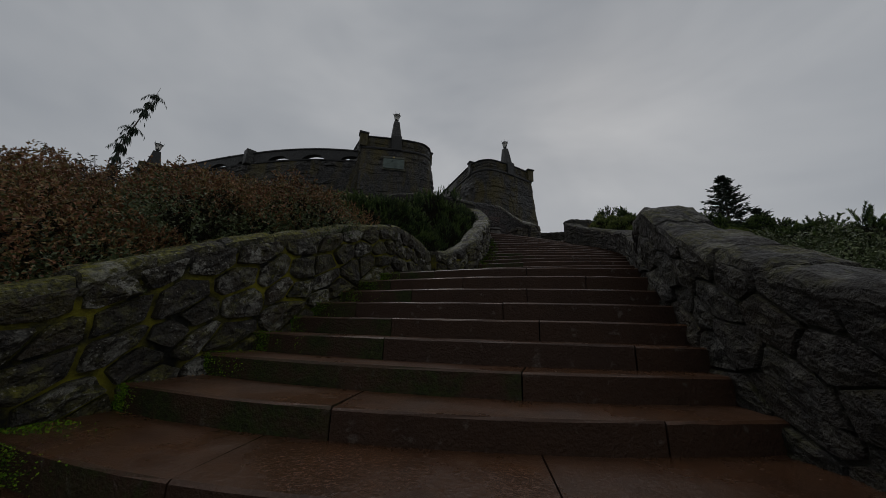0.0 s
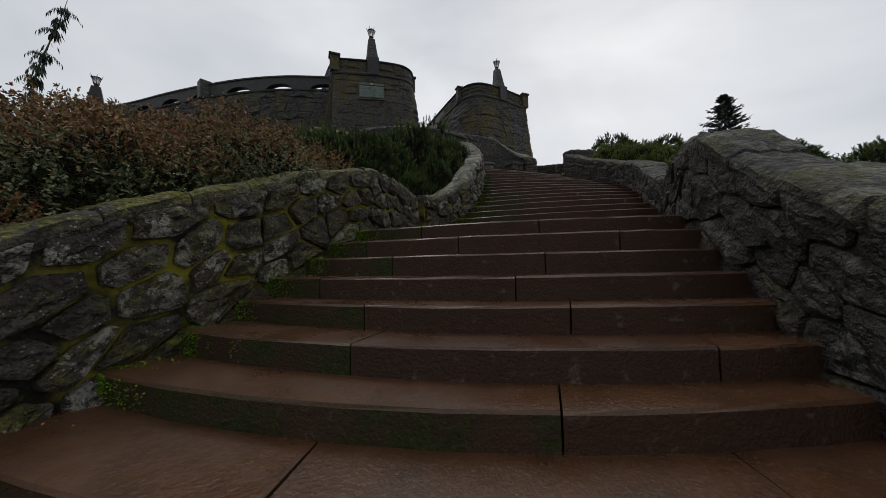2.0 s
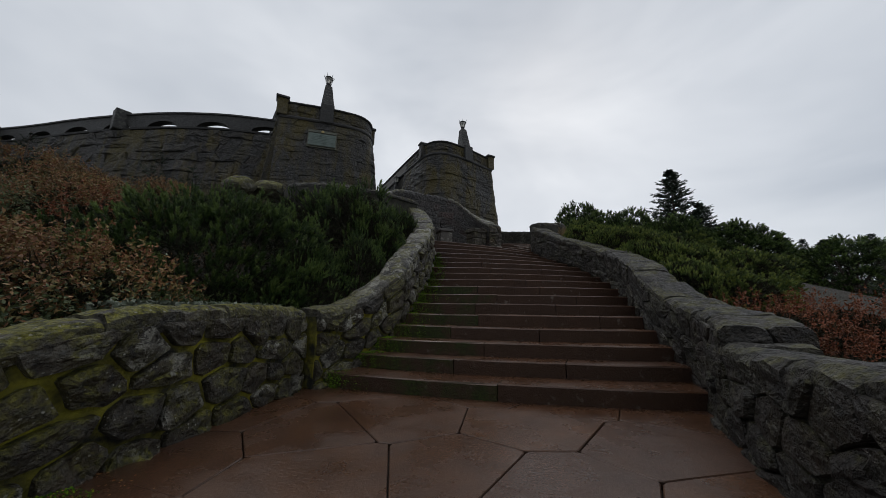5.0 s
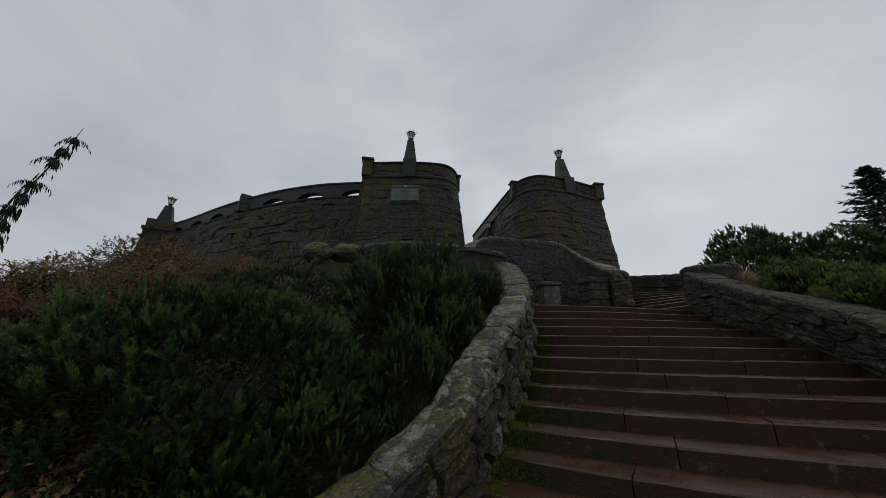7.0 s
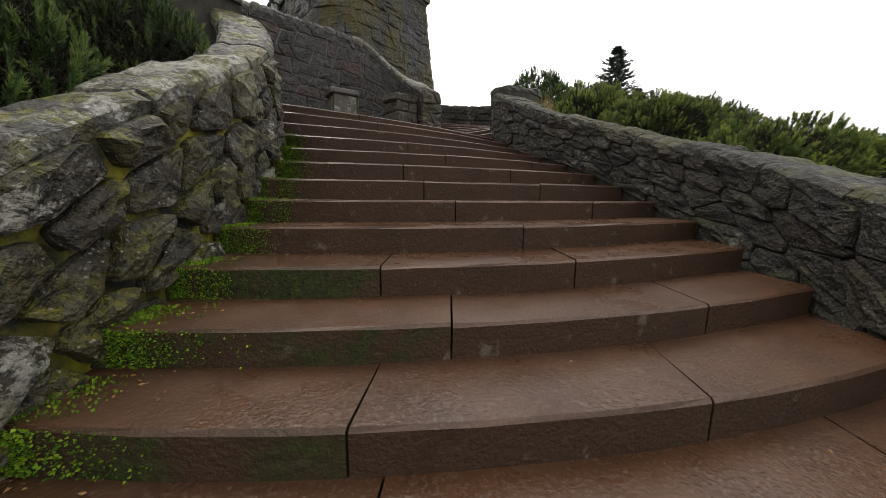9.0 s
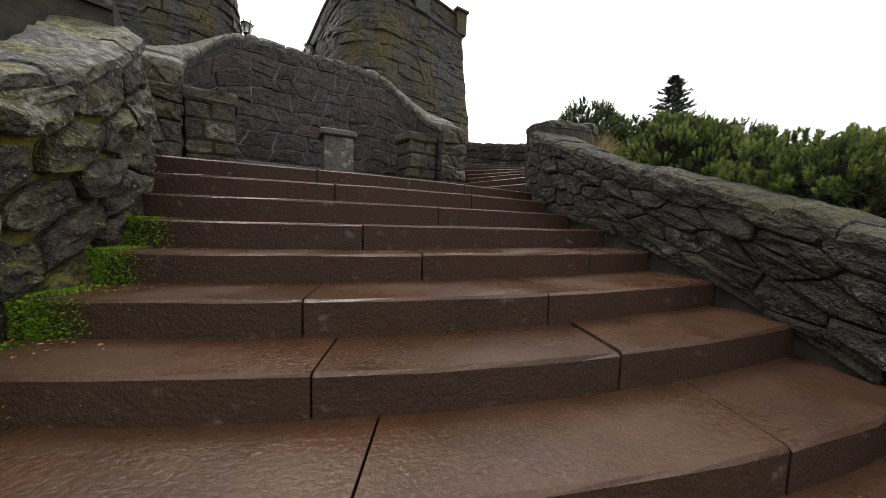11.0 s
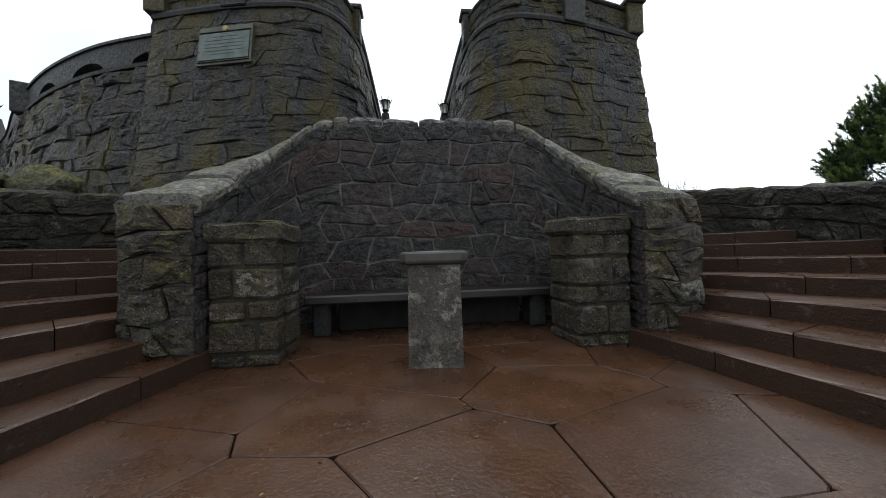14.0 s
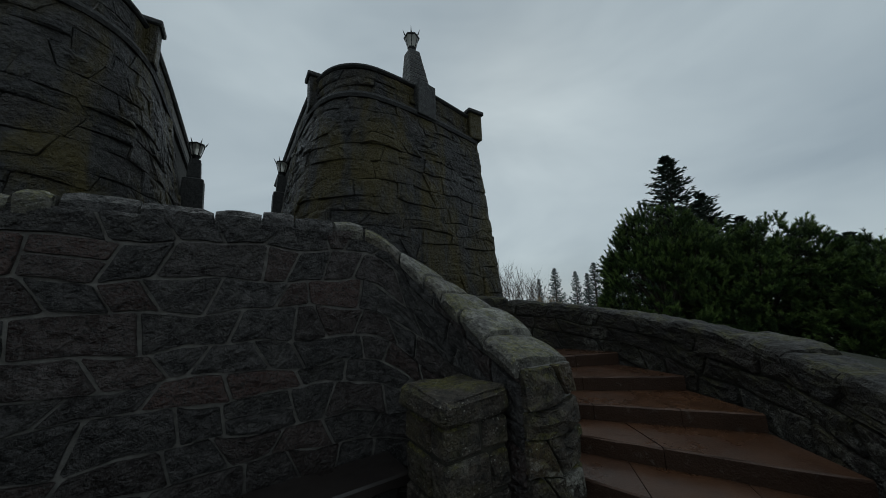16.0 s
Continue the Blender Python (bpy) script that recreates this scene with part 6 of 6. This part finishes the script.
for i, (u, v, z, s) in enumerate(((-5.3, 2.2, 4.95, (0.5, 0.35, 0.3)), (-6.1, 2.0, 4.95, (0.55, 0.4, 0.3)), (-6.9, 1.6, 4.8, (0.5, 0.4, 0.32)), (-5.8, 2.9, 5.05, (0.45, 0.3, 0.28)))):
    boulder(*wld(u, v), z, s, i + 1)

# ---------------------------------------------------------------- steps and paving, piece by piece
prng = random.Random(7)
for i in range(-13, 17):
    a, b = LEFT[i], RIGHT[i]
    if i == 0:
        d = 0.42
        a2, b2 = (a[0] + 0.08, a[1] + d), (b[0] + 0.2, b[1] + d)
    else:
        a2, b2 = LEFT[i + 1], RIGHT[i + 1]
    stair_step(flight_low if i <= 0 else flight_up, a, b, a2, b2, i * R, JOINTS.get(i, (0.3, 0.66)), prng, 0.12 if i else 0.0, bow(i), bow(i + 1) if i else bow(0), mossy=i < 9)
a, b = LEFT[17], RIGHT[17]
back = (EY.x * 0.6, EY.y * 0.6)
stair_step(flight_up, a, b, (a[0] + back[0], a[1] + back[1]), (b[0] + back[0], b[1] + back[1]), 17 * R, JOINTS[17], prng, 0.0, bow(17), ends=0.13)
flags(landing_core, ((-1.32, 5.1), (2.5, 4.55), (3.4, 6.62), (-0.85, 7.45)), 0.0, 0.85, 0.7, 201, bow=bow(0), away=Vector((0.17, 0.98)), t0=0.0, t1=1.0)
fa, fb = Vector((a[0] + back[0], a[1] + back[1])), Vector((b[0] + back[0], b[1] + back[1]))
flags(plaza_core, (tuple(fa - (fb - fa) * 0.08), tuple(fb + (fb - fa) * 0.15), wld(2.6, 2.0), wld(-2.6, 2.0)), L2, 0.95, 0.7, 202, bow=bow(17))


def side_steps(sgn, seed):
    """Fan of steps that winds up beside the bench."""
    inner = [(2.0, 0.25), (2.32, 0.25), (2.68, 0.42), (2.98, 0.78), (3.15, 1.2), (3.2, 1.65), (3.1, 2.1), (2.8, 2.5)]
    outer = [(2.3, -2.1), (2.68, -1.95), (3.3, -1.75), (3.98, -1.25), (4.5, -0.6), (4.9, 0.2), (5.05, 1.1), (4.9, 2.1)]
    if sgn < 0:
        inner = [(u + 0.06, v + 0.1) for u, v in inner]
        outer = [(u + 0.15, v) for u, v in outer]
    root = tagged(new("stairs_side", mesh_of("stairs_side", [(*wld(sgn * u, v), L2 - 0.1) for u, v in inner + outer[::-1]], [tuple(range(16))], M_JOINT)),
                  "winding wet red-brown side steps between the curved walls", "stairs", kind="structure")
    rng = random.Random(seed)
    for k in range(7):
        a, b, a2, b2 = [wld(sgn * p[0], p[1]) for p in (inner[k], outer[k], inner[k + 1], outer[k + 1])]
        z = L2 + R * (k + 1)
        if sgn < 0:
            a, b, a2, b2 = b, a, b2, a2
        cuts = (0.48,) if k % 2 else (0.35, 0.72)
        stair_step(root, a, b, a2, b2, z, cuts, rng, 0.1, 0.0)
    return root


side_steps(1, 301)
side_steps(-1, 302)
upper = tagged(solid("terrace_floor", [(*wld(u, v), L2 + 7 * R + 0.02) for u, v in ((-4.8, 2.0), (-2.9, 2.35), (0, 2.45), (2.9, 2.35), (4.8, 2.0), (4.6, 3.1), (-4.6, 3.1))], [(0, 1, 2, 3, 4, 5, 6)], M_STEP),
               "paved walk behind the bench wall", "floor", kind="structure")

# ---------------------------------------------------------------- moss and fallen leaves
def moss():
    """Cushions of moss along the foot of the left wall."""
    rng = np.random.default_rng(91)
    B, D, Ls = [], [], []
    for i in range(-9, 15):
        ax, ay = LEFT[i]
        bx, by = RIGHT[i]
        d = np.array([bx - ax, by - ay])
        ln = np.hypot(*d)
        d /= ln
        n = np.array([d[1], -d[0]])
        reach = 0.2 + 0.42 * rng.random() * (1.3 if i < 1 else 1.0 if i < 9 else 0.3)
        for k in range(4200):
            q = abs(rng.normal()) * reach * 0.55
            if noise.noise((q * 9, i * 3.7, k % 7 * 0.6)) < -0.05 + 0.4 * q:
                continue
            if rng.random() < 0.65:
                h = rng.random()
                p = np.array([ax, ay]) + d * q + n * (0.004 + bow(i) * 4 * (q / ln) * (1 - q / ln))
                B.append((p[0], p[1], i * R - h * R))
                D.append((n[0], n[1], 0.35))
            else:
                p = np.array([ax, ay]) + d * q * 0.6 - n * rng.random() * 0.25
                B.append((p[0], p[1], i * R))
                D.append((0.1, -0.1, 1.0))
            Ls.append(rng.uniform(0.006, 0.016))
    Ls = np.array(Ls)
    D = unit(np.array(D) + rng.normal(size=(len(D), 3)) * 0.45)
    V, T = leaves(np.array(B), D, Ls, Ls * 0.8, rng)
    tagged(new("moss", fast_mesh("moss", V, T, [M_MOSS])), "bright green moss along the foot of the wall and risers", "moss", kind="stuff")


moss()


def litter():
    """Fallen leaves and bits on the steps, most of them by the left wall."""
    rng = np.random.default_rng(93)
    B, Ls = [], []
    for i in range(-8, 17):
        (ax, ay), (bx, by) = LEFT[i], RIGHT[i]
        nx_, ny_ = LEFT[i + 1] if i else (ax, ay + 0.5)
        for k in range(44):
            t = 0.01 + abs(rng.normal()) * 0.06 if rng.random() < 0.9 else rng.uniform(0.05, 0.9)
            q = rng.uniform(0.15, 0.9)
            x = ax + (bx - ax) * t + (nx_ - ax) * q
            y = ay + (by - ay) * t + (ny_ - ay) * q
            B.append((x, y, i * R + 0.004))
            Ls.append(rng.uniform(0.008, 0.026))
    for k in range(60):
        u, v = rng.uniform(-2.0, 2.0), rng.uniform(-1.9, 1.5)
        B.append((*wld(u, v), L2 + 0.005))
        Ls.append(rng.uniform(0.01, 0.032))
    B, Ls = np.array(B), np.array(Ls)
    D = unit(rng.normal(size=B.shape) * np.array([1, 1, 0.02]))
    V, T = leaves(B, D, Ls, Ls * 0.6, rng)
    V[:, 2] = np.clip(V[:, 2], np.repeat(B[:, 2], 4) - 0.001, np.repeat(B[:, 2], 4) + 0.006)
    tagged(new("fallen_leaves", fast_mesh("fallen_leaves", V, T, [M_FALLEN])), "scattered brown fallen leaves and needles on the steps", "leaves", kind="stuff")


litter()
